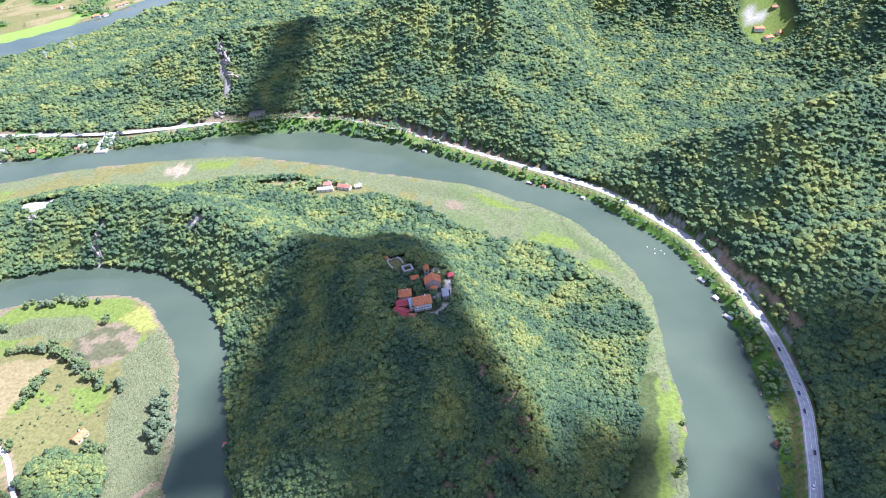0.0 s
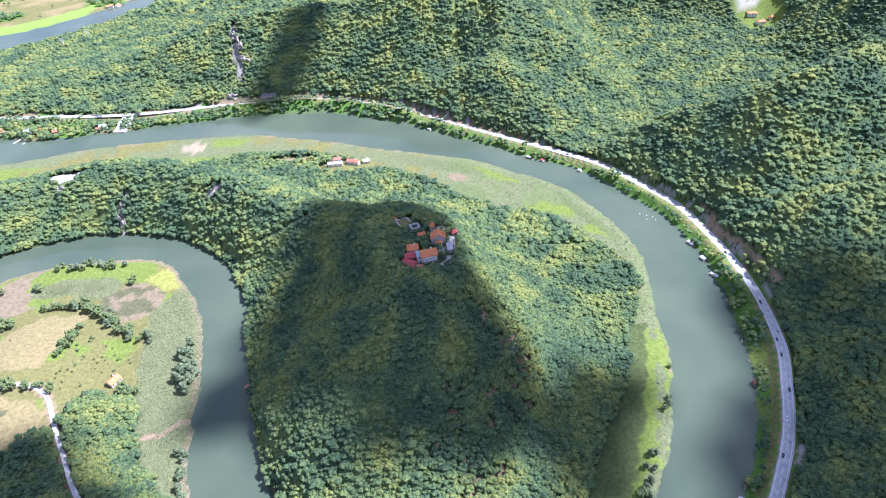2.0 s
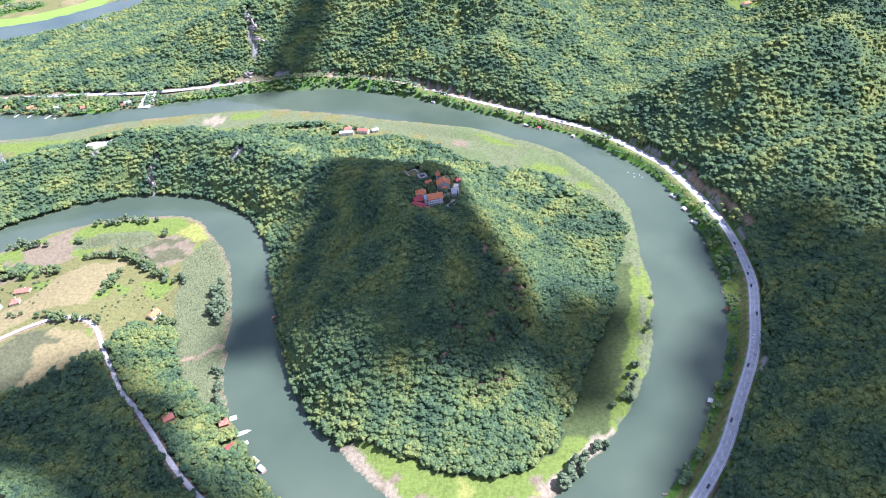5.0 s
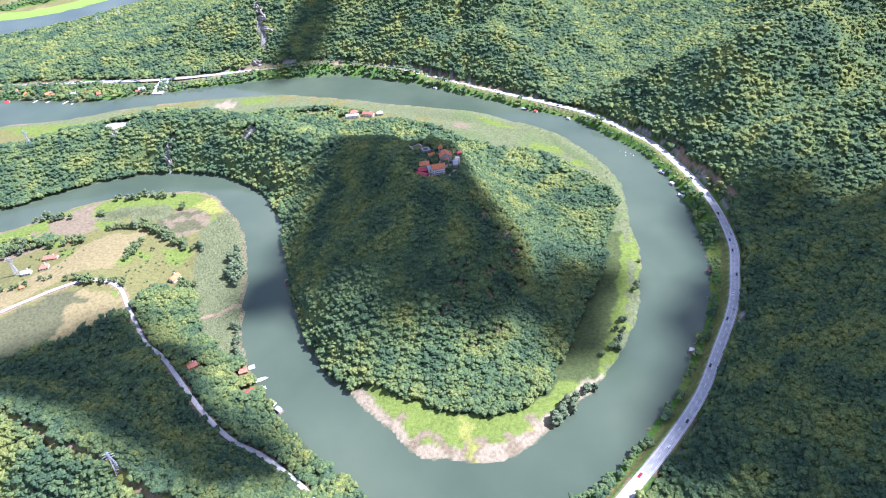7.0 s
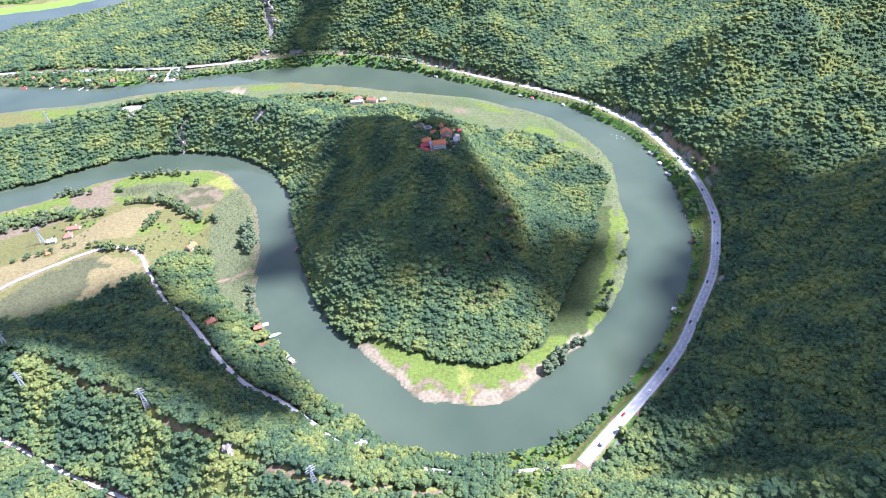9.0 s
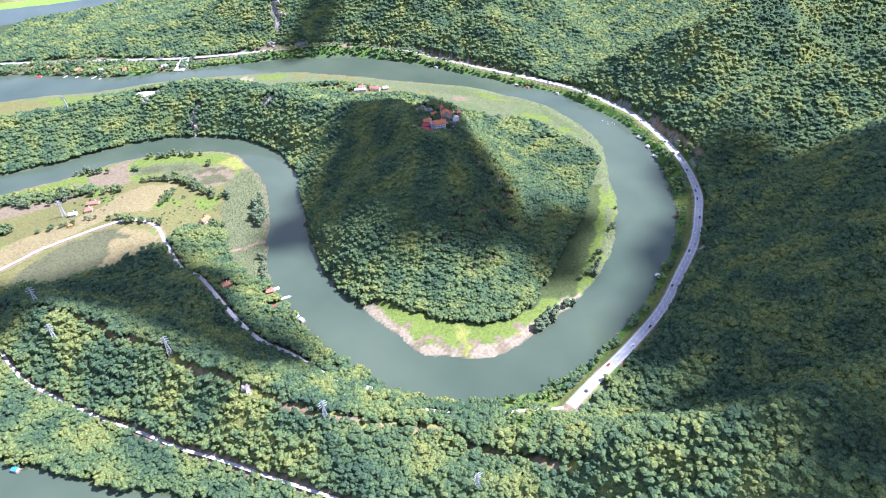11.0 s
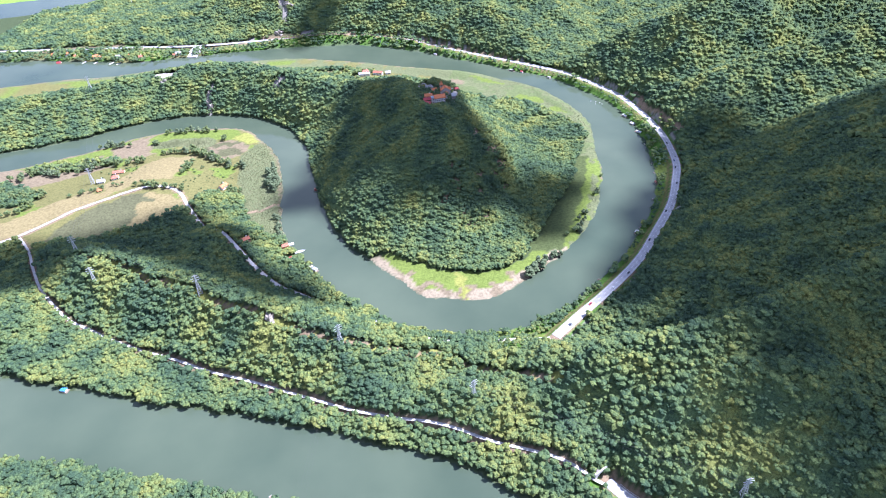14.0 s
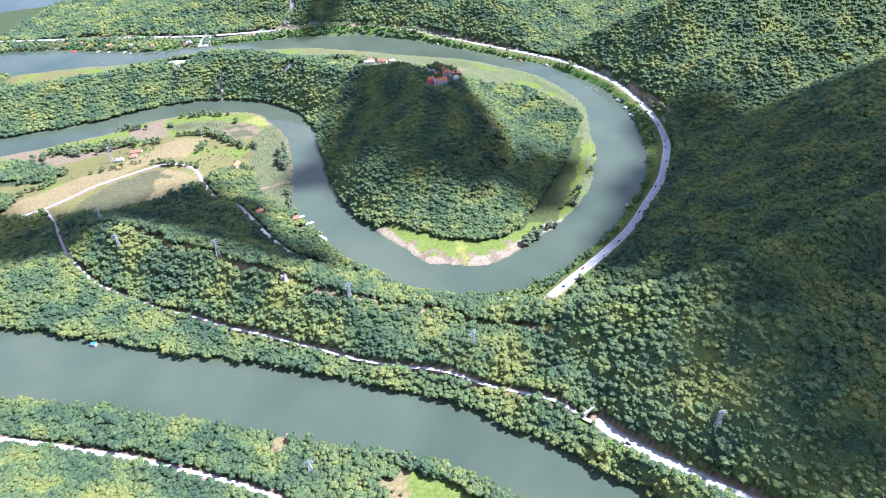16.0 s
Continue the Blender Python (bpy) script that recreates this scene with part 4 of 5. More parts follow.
def stone_wall(points, hgt, half, label, name="stone_wall"):
    """A free-standing wall along a line, following the land."""
    ln = spline(points, 2.5)
    e = thing(name, pose(*[float(v) for v in ln[0]], at(*ln[0])), label, "wall")
    bm = bmesh.new()
    o = Vector((ln[0][0], ln[0][1], at(*ln[0])))
    for a, b in zip(ln[:-1], ln[1:]):
        mid, dlt = (a + b) / 2, b - a
        ang = math.atan2(dlt[1], dlt[0])
        box(bm, 0, 0, -1.6, float(np.hypot(*dlt)) + 0.12, half * 2, hgt + 1.6 + 0.12 * trng.random(), 0.05, Matrix.Translation(Vector((mid[0], mid[1], at(*mid))) - o) @ Matrix.Rotation(ang, 4, "Z"))
    part("masonry", bm, M_STONEWALL, e)
    return e


stone_wall([(-57, 436), (-58, 427), (-54, 416), (-46, 405)], 1.2, 0.7, "low pale stone wall round the ruined keep")
stone_wall([(-57, 436), (-50, 434), (-43, 420)], 1.0, 0.6, "broken pale stone wall of the old keep")
stone_wall([(-38, 343), (-30, 336.5), (-20, 335), (-13, 338)], 2.6, 0.6, "curved pale retaining wall below the monastery terrace", "retaining_wall")
stone_wall([(-1.5, 388), (-2, 374), (-3, 360), (-6, 352)], 1.3, 0.5, "pale parapet wall along the monastery path", "parapet_wall")

# ---------------------------------------------------------------- farmhouses, cabins and far villages
house("farmhouse with a red tiled roof beside meadow bushes", -327, 316, 11, 8, 3.6, 62, 2.6, M_PLASTER, M_TILE)
house("small brick shed beside the reed field", -308, 296, 4, 3, 2.2, 20, 1.0, M_BRICKRED, M_TILE_OLD, chimney=False, cols=1, name="shed", category="shed")
house("long low farmhouse with a faded red roof", -485, 361, 15, 6.5, 3.0, 6, 1.8, M_CREAM, M_TILE_OLD, cols=5)
house("white farmhouse with a dull red hipped roof", -480, 338, 9, 8, 3.6, 20, 2.4, M_PLASTER, M_TILE_OLD, 3.4)
house("small farmhouse with a grey-brown roof", -497, 331, 9, 7, 3.4, 12, 2.2, M_PLASTER, M_GREYROOF)
house("little field hut with a red roof", -487, 303, 5, 5, 2.6, 30, 1.8, M_CREAM, M_TILE, 2.3, cols=1, chimney=False, name="hut", category="hut")
house("weekend cabin with a brown roof in a forest clearing", -262, 173, 8, 6, 2.8, 35, 1.8, M_WOOD, M_TILE_OLD)
house("pale-roofed shed by the gravel lane", -103, 27, 10, 6, 3.0, 24, 1.2, M_PLASTER, M_GREYROOF, chimney=False, name="shed", category="shed")
house("flat grey-roofed house among ridge trees", -143, 518, 13, 5, 3.0, 4, 0.7, M_PLASTER, M_GREYROOF, chimney=False)
for x, y, wd, dp, turn, wall, roof, hip, text in [
    (-158, 700, 11, 8, 4, M_PLASTER, M_TILE_OLD, 3.0, "farm complex house with a red hipped roof"), (-159, 688, 20, 6, 3, M_PLASTER, M_GREYROOF, 0.0, "long white farm building with a pale roof"),
    (-134, 691, 17, 7, -18, M_PLASTER, M_TILE_OLD, 0.0, "long farm wing with a weathered red roof"), (-116, 693, 9, 7, 10, M_PLASTER, M_GREYROOF, 0.0, "white farm house with a grey roof"),
    (-552, 851, 11, 8, 5, M_PLASTER, M_GREYROOF, 0.0, "white riverside house with a pale roof"), (-558, 845, 7, 5, 0, M_BRICKRED, M_TILE_OLD, 0.0, "low reddish boathouse on the river bank"), (-527, 862, 10, 9, 8, M_PLASTER, M_GREYROOF, 0.0, "tall white riverside building"),
    (-672, 847, 11, 8, 4, M_PLASTER, M_GREYROOF, 0.0, "white riverside villa with a grey roof"), (-657, 856, 9, 7, 0, M_PLASTER, M_TILE, 0.0, "white villa with an orange roof"), (-628, 845, 7, 6, 20, M_BRICKRED, M_TILE_OLD, 0.0, "brown cabin between trees"),
    (-724, 856, 10, 7, 35, M_CREAM, M_TILE, 0.0, "orange-roofed house near the river"), (-714, 850, 9, 6, -5, M_CREAM, M_TILE, 0.0, "orange-roofed wing near the river"), (-768, 862, 7, 6, 25, M_PLASTER, M_TILE, 2.5, "small red-roofed village house"),
    (-789, 873, 7, 7, 0, M_PLASTER, M_TILE, 2.8, "small hipped red-roofed village house"), (-820, 877, 8, 6, 15, M_PLASTER, M_TILE, 2.4, "red-roofed house between garden trees"), (-796, 845, 8, 5, 0, M_CREAM, M_TILE_RED, 0.0, "red-roofed boathouse by the marsh"),
    (-806, 1520, 16, 9, 20, M_PLASTER, M_TILE, 0.0, "white lakeside house with a red roof"), (-790, 1530, 12, 9, 60, M_PLASTER, M_TILE_OLD, 0.0, "lakeside house with a weathered roof"), (-778, 1594, 14, 9, 30, M_PLASTER, M_TILE, 0.0, "red-roofed house above the lake"),
    (-768, 1608, 12, 8, 30, M_PLASTER, M_TILE, 0.0, "white house with a red roof above the lake"), (-934, 1606, 11, 8, 0, M_PLASTER, M_TILE, 0.0, "red-roofed farm among field trees"),
    (VILLAGE[0], VILLAGE[1], 17, 12, -8, M_PLASTER, M_TILE, 5.0, "large white house with a red hipped roof"), (VILLAGE[0] + 9, VILLAGE[1] - 25, 16, 10, 10, M_PLASTER, M_TILE, 3.5, "white valley house with a red roof"), (VILLAGE[0] + 30, VILLAGE[1] - 20, 9, 7, 30, M_CREAM, M_TILE, 2.5, "small red-roofed valley house"),
    (VILLAGE[0] + 34, VILLAGE[1] + 30, 9, 6, 0, M_WOOD, M_TILE_OLD, 0.0, "small barn with a red roof")]:
    house(text, x, y, wd, dp, 5.0 if wd > 10 else 3.4, turn, 2.2, wall, roof, hip, 2 if wd > 10 else 1, 3 if wd > 8 else 2)

ramp = thing("quay_ramp", pose(-520, 846, 0, 0, 0, -4), "sloping grey concrete quay between road and river", "quay")
part("slab", prism([(-9, -12, 1.6), (9, -12, 1.6), (9, 30, 8.4), (-9, 30, 8.4), (-9, -12, -2), (9, -12, -2), (9, 30, -2), (-9, 30, -2)], [(0, 1, 2, 3), (4, 5, 1, 0), (5, 6, 2, 1), (6, 7, 3, 2), (7, 4, 0, 3)]), M_CONCRETE, ramp)
part("kerb", prism([(-9.3, -12, 2.1), (-8.7, -12, 2.1), (-8.7, 30, 8.9), (-9.3, 30, 8.9), (-9.3, -12, 0), (-8.7, -12, 0), (-8.7, 30, 0), (-9.3, 30, 0)], [(0, 1, 2, 3), (4, 5, 1, 0), (5, 6, 2, 1), (6, 7, 3, 2), (7, 4, 0, 3)]), M_PLASTER, ramp)

# ---------------------------------------------------------------- boats, pontoons and boathouses


def boat(label, x, y, turn, size=6.0, hull=None, group="boats on the river"):
    e = thing("boat", pose(x, y, 0.0, 0, 0, turn), label, "boat", group)
    L, B = size / 2, size * 0.17
    ring = [(-L, -B * 0.8), (-L * 0.2, -B), (L * 0.5, -B * 0.8), (L, 0), (L * 0.5, B * 0.8), (-L * 0.2, B), (-L, B * 0.8)]
    pts = [(a * 0.9, b * 0.7, -0.15) for a, b in ring] + [(a, b, 0.65) for a, b in ring]
    n = len(ring)
    part("hull", prism(pts, [tuple(range(n))] + [(i, (i + 1) % n, (i + 1) % n + n, i + n) for i in range(n)]), hull or M_WHITEBOAT, e)
    part("deck", prism([(a * 0.92, b * 0.86, 0.5) for a, b in ring] + [(a * 0.92, b * 0.86, 0.56) for a, b in ring], [tuple(range(n)), tuple(range(n, 2 * n))]), M_WOOD if size < 10 else M_WHITEBOAT, e)
    part("bench", block(-L * 0.3, 0, 0.55, 0.4, B * 1.6, 0.25), M_WOOD, e)
    return e


def moored(x, y, gap):
    """The nearest place that lies gap metres off the bank."""
    p = np.array([x, y], float)
    for _ in range(25):
        e = np.array([p, p + (1.5, 0), p + (0, 1.5)])
        q = np.full(3, 1e9)
        for rv in RIVERS:
            a, v = along(e, rv)
            q = np.minimum(q, a - v[:, 0])
        g = np.array([q[1] - q[0], q[2] - q[0]]) / 1.5
        p = p - g / max(0.3, float(np.hypot(*g))) * (q[0] + gap) * 0.6
    return float(p[0]), float(p[1])


def pontoon(label, x, y, turn, w, d, cabin=None, roof=None):
    x, y = moored(x, y, min(w, d) * 0.5 - 0.5)
    e = thing("pontoon", pose(x, y, 0.0, 0, 0, turn), label, "pontoon", "river pontoons")
    part("float", block(0, 0, -0.3, w * 0.96, d * 0.96, 0.6, 0.08), M_CONCRETE, e)
    n = max(3, int(d / 0.6))
    for i in range(n):
        part("plank", block(0, -d / 2 + (i + 0.5) * d / n, 0.3, w, d / n * 0.86, 0.12), M_PLASTER if cabin is None else M_WOOD, e)
    if cabin:
        cw, cd = w * 0.6, d * 0.7
        part("cabin", block(0, 0, 0.42, cw, cd, 2.3, 0.05), cabin, e)
        part("roof", gable_roof(cw, cd, 2.7, 0.6, 0.4, 0.0, 0.12), roof or M_GREYROOF, e)
        win = part("window", block(0, -cd / 2 - 0.02, 1.3, cw * 0.5, 0.1, 0.8), M_PLASTER, e)
        part("pane", block(0, -cd / 2 - 0.07, 1.38, cw * 0.45, 0.06, 0.64), M_GLASS, win)
    for a in (-1, 1):
        part("mooring_post", rod(bmesh.new(), (a * w * 0.46, d * 0.46, -1.5), (a * w * 0.46, d * 0.46, 1.4), 0.09, 0.08), M_WOOD, e)
    return e


house("dark red wooden cabin by the jetty", -219, 175, 7, 6, 3.0, 20, 1.5, M_BRICKRED, M_TILE_OLD, chimney=False, name="cabin", category="cabin")
house("low boathouse with a rusty roof", -213, 164, 7, 5, 2.4, 10, 1.0, M_WOOD, M_TILE_OLD, chimney=False, cols=2, name="boathouse", category="boathouse")
house("white bathing hut with a red roof", -207, 149, 6, 5, 2.6, 30, 1.2, M_PLASTER, M_TILE_RED, chimney=False, cols=2, name="hut", category="hut")
pontoon("pale timber bathing pontoon", -209, 183, 20, 6, 5)
pontoon("white planked pontoon beside the bank", -200, 152, 30, 6, 4)
pontoon("white planked pontoon with posts", -190, 134, -40, 8, 4)
pontoon("pale pontoon with a small shelter", -182, 125, -40, 9, 5, M_PLASTER, M_GREYROOF)
boat("white moored excursion boat", -200, 165, 20, 13)
boat("blue rowing boat by the bank", -176, 116, 40, 5, M_BLUE)
tarp = thing("tarpaulin_shelter", pose(-203, 145, at(-203, 145), 0, 0, 30), "blue tarpaulin shelter on posts", "shelter")
part("cover", gable_roof(4, 3, 2.2, 0.5, 0.2, 0.0, 0.06), M_BLUE, tarp)
for a in (-1, 1):
    for b in (-1, 1):
        part("post", block(a * 1.8, b * 1.3, -0.5, 0.1, 0.1, 2.7), M_WOOD, tarp)
pontoon("brown boathouse at the foot of the hill", -207, 298, 85, 7, 5, M_BRICKRED, M_TILE_OLD)
pontoon("white houseboat moored under the road", 267, 472, -62, 12, 5, M_PLASTER, M_GREYROOF)
pontoon("white houseboat with a pale roof", 271, 444, -64, 9, 5, M_WHITEBOAT, M_PLASTER)
pontoon("long white jetty with a shelter", 269, 416, -50, 13, 4, M_PLASTER, M_PLASTER)
canopy = thing("canopy", pose(277, 415, at(277, 415), 0, 0, 30), "sea-green fabric canopy on four posts", "canopy")
part("cover", gable_roof(6, 5, 2.5, 0.6, 0.2, 0.0, 0.08), M_TURF, canopy)
for a in (-1, 1):
    for b in (-1, 1):
        part("post", block(a * 2.8, b * 2.3, -0.8, 0.12, 0.12, 3.3), M_WOOD, canopy)
pontoon("small pontoon with a brown hut", 246, 275, -80, 6, 4, M_WOOD, M_TILE_OLD)
pontoon("weathered fishing hut on the water", 196, 168, 60, 7, 5, M_WOOD, M_GREYROOF)
for x, y, t in [(252, 300, 100), (256, 325, 80), (232, 238, 60), (205, 178, 50), (265, 380, 95), (180, 40, 0)]:
    x, y = moored(x, y, 1.5)
    boat("small moored fishing boat", x, y, t, 4.5, M_WHITEBOAT)
pontoon("fishing cabin on the far bank", 128, 668, -35, 7, 5, M_PLASTER, M_TILE_RED)
pontoon("row of dark fishing huts on the bank", 112, 680, -35, 12, 5, M_WOOD, M_GREYROOF)
pontoon("white cabin on the far bank", 170, 634, -40, 7, 5, M_PLASTER, M_GREYROOF)
pontoon("white round-ended pontoon by reeds", -18, 792, -30, 8, 5, M_WHITEBOAT, M_GREYROOF)
pontoon("blue and white houseboat near the bank", -392, -40, -12, 8, 5, M_PLASTER, M_BLUE)
for x, y in [(-742, 838), (-716, 836), (-680, 832), (-664, 830)]:
    pontoon("long pale jetty reaching into the river", x, y, 70, 16, 2.5)
boat("white boat drawn up on the little beach", -176, -149, 80, 6)
boat("orange-red canoe on the little beach", -171, -150, 70, 5, M_TILE)
table = thing("picnic_table", pose(-182, -163, at(-182, -163), 0, 0, 30), "dark wooden picnic table on dry grass", "table")
part("tabletop", block(0, 0, 0.7, 3.0, 1.0, 0.08, 0.01), M_WOOD, table)
for a in (-1, 1):
    part("bench", block(0, a * 1.0, 0.4, 3.0, 0.35, 0.06), M_WOOD, table)
    part("leg", block(a * 1.1, 0, -0.1, 0.12, 1.8, 0.8), M_WOOD, table)
for x, y in [(225, 534), (232, 530), (238, 526), (230, 522), (240, 520)]:
    e = thing("buoy", pose(x, y, 0), "small white mooring buoy floating on the river", "buoy", "mooring buoys")
    b = bmesh.new()
    bmesh.ops.create_uvsphere(b, u_segments=12, v_segments=8, radius=0.75, matrix=Matrix.Diagonal((1, 1, 0.8, 1)))
    part("float", b, M_WHITEBOAT, e, smooth_shade=True)
    part("ring", rod(bmesh.new(), (0, 0, 0.5), (0, 0, 0.95), 0.1, 0.06), M_STEEL, e)

# ---------------------------------------------------------------- pylons and their cables


def pylon(x, y, turn, tall=24.0, z=None):
    e = thing("pylon", pose(x, y, at(x, y) if z is None else z, 0, 0, turn), "grey lattice steel power pylon above the trees", "pylon", "power line pylons")
    foot, neck = 2.3, 0.55
    wide = lambda q: foot + (neck - foot) * min(1, q / 0.72)
    for sx in (-1, 1):
        for sy in (-1, 1):
            bm = bmesh.new()
            beam(bm, (sx * foot, sy * foot, -1), (sx * neck, sy * neck, tall * 0.72), 0.16)
            beam(bm, (sx * neck, sy * neck, tall * 0.72), (sx * 0.2, sy * 0.2, tall), 0.12)
            part("leg", bm, M_STEEL, e)
    bm = bmesh.new()
    for k in range(8):
        q0, q1 = k / 8 * 0.95, (k + 1) / 8 * 0.95
        a, b = wide(q0), wide(q1)
        for sx, sy, tx, ty in ((-1, -1, 1, -1), (1, -1, 1, 1), (1, 1, -1, 1), (-1, 1, -1, -1)):
            beam(bm, (sx * a, sy * a, tall * q0), (tx * b, ty * b, tall * q1), 0.08)
            beam(bm, (tx * a, ty * a, tall * q0), (sx * b, sy * b, tall * q1), 0.08)
    part("bracing", bm, M_STEEL, e)
    for q, half in ((0.72, 3.4), (0.83, 4.2), (0.94, 3.0)):
        bm = bmesh.new()
        beam(bm, (-half, 0, tall * q), (half, 0, tall * q), 0.14)
        for s in (-1, 1):
            beam(bm, (s * half, 0, tall * q), (s * 0.4, 0, tall * q + 1.2), 0.09)
        arm = part("crossarm", bm, M_STEEL, e)
        for s in (-1, 1):
            part("insulator", rod(bmesh.new(), (s * half * 0.95, 0, tall * q - 1.5), (s * half * 0.95, 0, tall * q), 0.12, 0.12, 6), M_GLASS, arm)
    return e


PYLONS = [(-755, 1282, 60), (-786, 1234, 60), (-605, 585, 15), (-510, 333, 20), (-429, 128, 25), (-274, 51, 30), (-128, -24, 35), (-13, -87, 35), (166, -187, 10)]
for x, y, turn in PYLONS:
    pylon(x, y, turn)
pylon(-394, 84, 30)
pylon(-150, -186, 20, 16)


def cable(a, b, sag, r, owner):
    """One sagging wire between two points."""
    cu = bpy.data.curves.new("cable", "CURVE")
    cu.dimensions, cu.bevel_depth, cu.bevel_resolution = "3D", r, 0
    sp = cu.splines.new("POLY")
    n = 14
    sp.points.add(n)
    for i in range(n + 1):
        u = i / n
        p = Vector(a).lerp(Vector(b), u)
        sp.points[i].co = (p.x, p.y, p.z - sag * 4 * u * (1 - u), 1)
    cu.materials.append(M_WIRE)
    ob = new("cable", cu)
    ob.parent = owner
    return ob


for i in range(2, len(PYLONS) - 1):
    (x0, y0, t0), (x1, y1, t1) = PYLONS[i], PYLONS[i + 1]
    line = thing("power_line", pose(0, 0, 0), "dark sagging power cables between pylons", "power line", "power lines")
    span = math.hypot(x1 - x0, y1 - y0)
    for q, half in ((0.72, 3.2), (0.83, 4.0), (0.94, 2.8)):
        for s in (-1, 1):
            a0, a1 = radians(t0), radians(t1)
            cable((x0 + s * half * math.cos(a0), y0 + s * half * math.sin(a0), at(x0, y0) + 24 * q - 1.5), (x1 + s * half * math.cos(a1), y1 + s * half * math.sin(a1), at(x1, y1) + 24 * q - 1.5), span * 0.03, 0.035, line)
river_line = thing("power_line", pose(0, 0, 0), "thin cables crossing the near river", "power line", "power lines")
for s in (-2.5, 0.0, 2.5):
    cable((-128 + s, -24, at(-128, -24) + 17), (-150 + s, -186, at(-150, -186) + 13), 4, 0.035, river_line)

# ---------------------------------------------------------------- tunnel mouths


def tunnel_mouth(x, y, turn, name):
    """A masonry front with an arched opening and a lined tube behind it; the road enters along +y."""
    e = thing(name, pose(x, y, 7.0, 0, 0, turn), "pale concrete tunnel mouth with an arched opening in the hillside", "tunnel")
    arch = [(-4.6, 0.0), (-4.6, 3.2)] + [(-4.6 * math.cos(a), 3.2 + 3.6 * math.sin(a)) for a in np.linspace(0.25, math.pi - 0.25, 9)] + [(4.6, 3.2), (4.6, 0.0)]
    outer = [(-7.5, 0.0), (-7.5, 4.5)] + [(-7.5 + 15.0 * i / 8, 8.6) for i in range(9)] + [(7.5, 4.5), (7.5, 0.0)]
    n = len(arch)
    pts = [(a, 0, b) for a, b in arch] + [(a, 0, b) for a, b in outer] + [(a, 1.4, b) for a, b in outer]
    part("front_wall", prism(pts, [(i, i + 1, n + i + 1, n + i) for i in range(n - 1)] + [(n + i, n + i + 1, 2 * n + i + 1, 2 * n + i) for i in range(n - 1)]), M_CONCRETE, e)
    part("tube", prism([(a, 0.0, b) for a, b in arch] + [(a, 26.0, b) for a, b in arch], [(i, i + 1, n + i + 1, n + i) for i in range(n - 1)] + [tuple(range(n, 2 * n))]), M_ROCK, e)
    return e


tunnel_mouth(80.5, -149.5, 33, "tunnel_mouth")

# ---------------------------------------------------------------- rocks


def rock(label, x, y, size, seed, turn=0.0):
    v, f = lumpy(3, -2, 0.55, seed)
    e = new("rock", mesh_of("rock", v * np.array(size), f, M_ROCK))
    e.matrix_basis = pose(x, y, at(x, y) + size[2] * 0.15, 0, 0, turn)
    return tagged(e, label, "rock", "rock outcrops")


for k, (x, y, sx, sy, sz) in enumerate([(-486, 597, 7, 4, 7), (-412, 566, 2.2, 2, 8), (-405, 563, 2.6, 2, 7), (-409, 577, 1.8, 2, 6), (-412, 590, 1.6, 1.8, 5), (-284, 560, 5, 2.6, 6), (-262, 572, 4, 2.6, 5), (40, 286, 2.2, 6, 3), (44, 306, 2.2, 6, 3), (30, 345, 2, 5, 3),
                                             (-354, 1008, 5, 16, 6), (-344, 985, 5, 12, 6), (-336, 965, 5, 10, 6), (-354, 915, 6, 8, 6), (-195, 6, 8, 4, 5)]):
    rock("rugged grey limestone outcrop among trees", x, y, (sx, sy, sz), 40 + k, 20 * k)

# ---------------------------------------------------------------- cars
CAR_PAINT = [material("car_paint", [c, tuple(min(1, v * 1.15) for v in c)], 0.6, 0.25, spec=0.6) for c in ((0.03, 0.03, 0.035), (0.75, 0.75, 0.74), (0.38, 0.39, 0.40), (0.45, 0.03, 0.03), (0.05, 0.10, 0.22))]
M_LAMP = material("lamp_glass", [(0.6, 0.6, 0.58), (0.75, 0.75, 0.72)], 1.0, 0.15, spec=0.6)


def car(paint, label):
    e = thing("car", pose(0, 0, 0), label, "car", "cars on the road")
    prof = [(-2.15, 0.35), (-2.2, 0.85), (-1.5, 0.95), (1.0, 0.92), (2.05, 0.78), (2.15, 0.35)]
    pts = [(a, -0.86, b) for a, b in prof] + [(a, 0.86, b) for a, b in prof]
    n = len(prof)
    part("body", prism(pts, [tuple(range(n)), tuple(range(n, 2 * n))] + [(i, (i + 1) % n, (i + 1) % n + n, i + n) for i in range(n)]), paint, e)
    cab = [(-1.7, 0.93, 0.78), (-1.25, 1.45, 0.62), (0.25, 1.45, 0.62), (0.95, 0.92, 0.78)]
    pts = [(a, -c, b) for a, b, c in cab] + [(a, c, b) for a, b, c in cab]
    part("cabin_glass", prism(pts, [(0, 1, 2, 3), (4, 5, 6, 7)] + [(i, (i + 1) % 4, (i + 1) % 4 + 4, i + 4) for i in range(4)]), M_GLASS, e)
    part("roof_panel", block(-0.5, 0, 1.44, 1.55, 1.26, 0.05, 0.02), paint, e)
    for sx in (-1.35, 1.35):
        for sy in (-0.8, 0.8):
            wheel = part("wheel", rod(bmesh.new(), (sx, sy - 0.1, 0.32), (sx, sy + 0.1, 0.32), 0.32, 0.32, 12), M_RUBBER, e)
            part("rim", rod(bmesh.new(), (sx, sy - 0.12, 0.32), (sx, sy + 0.12, 0.32), 0.19, 0.19, 8), M_STEEL, wheel)
    for sy in (-0.6, 0.6):
        part("headlight", block(2.08, sy, 0.6, 0.1, 0.35, 0.14), M_LAMP, e)
    return e


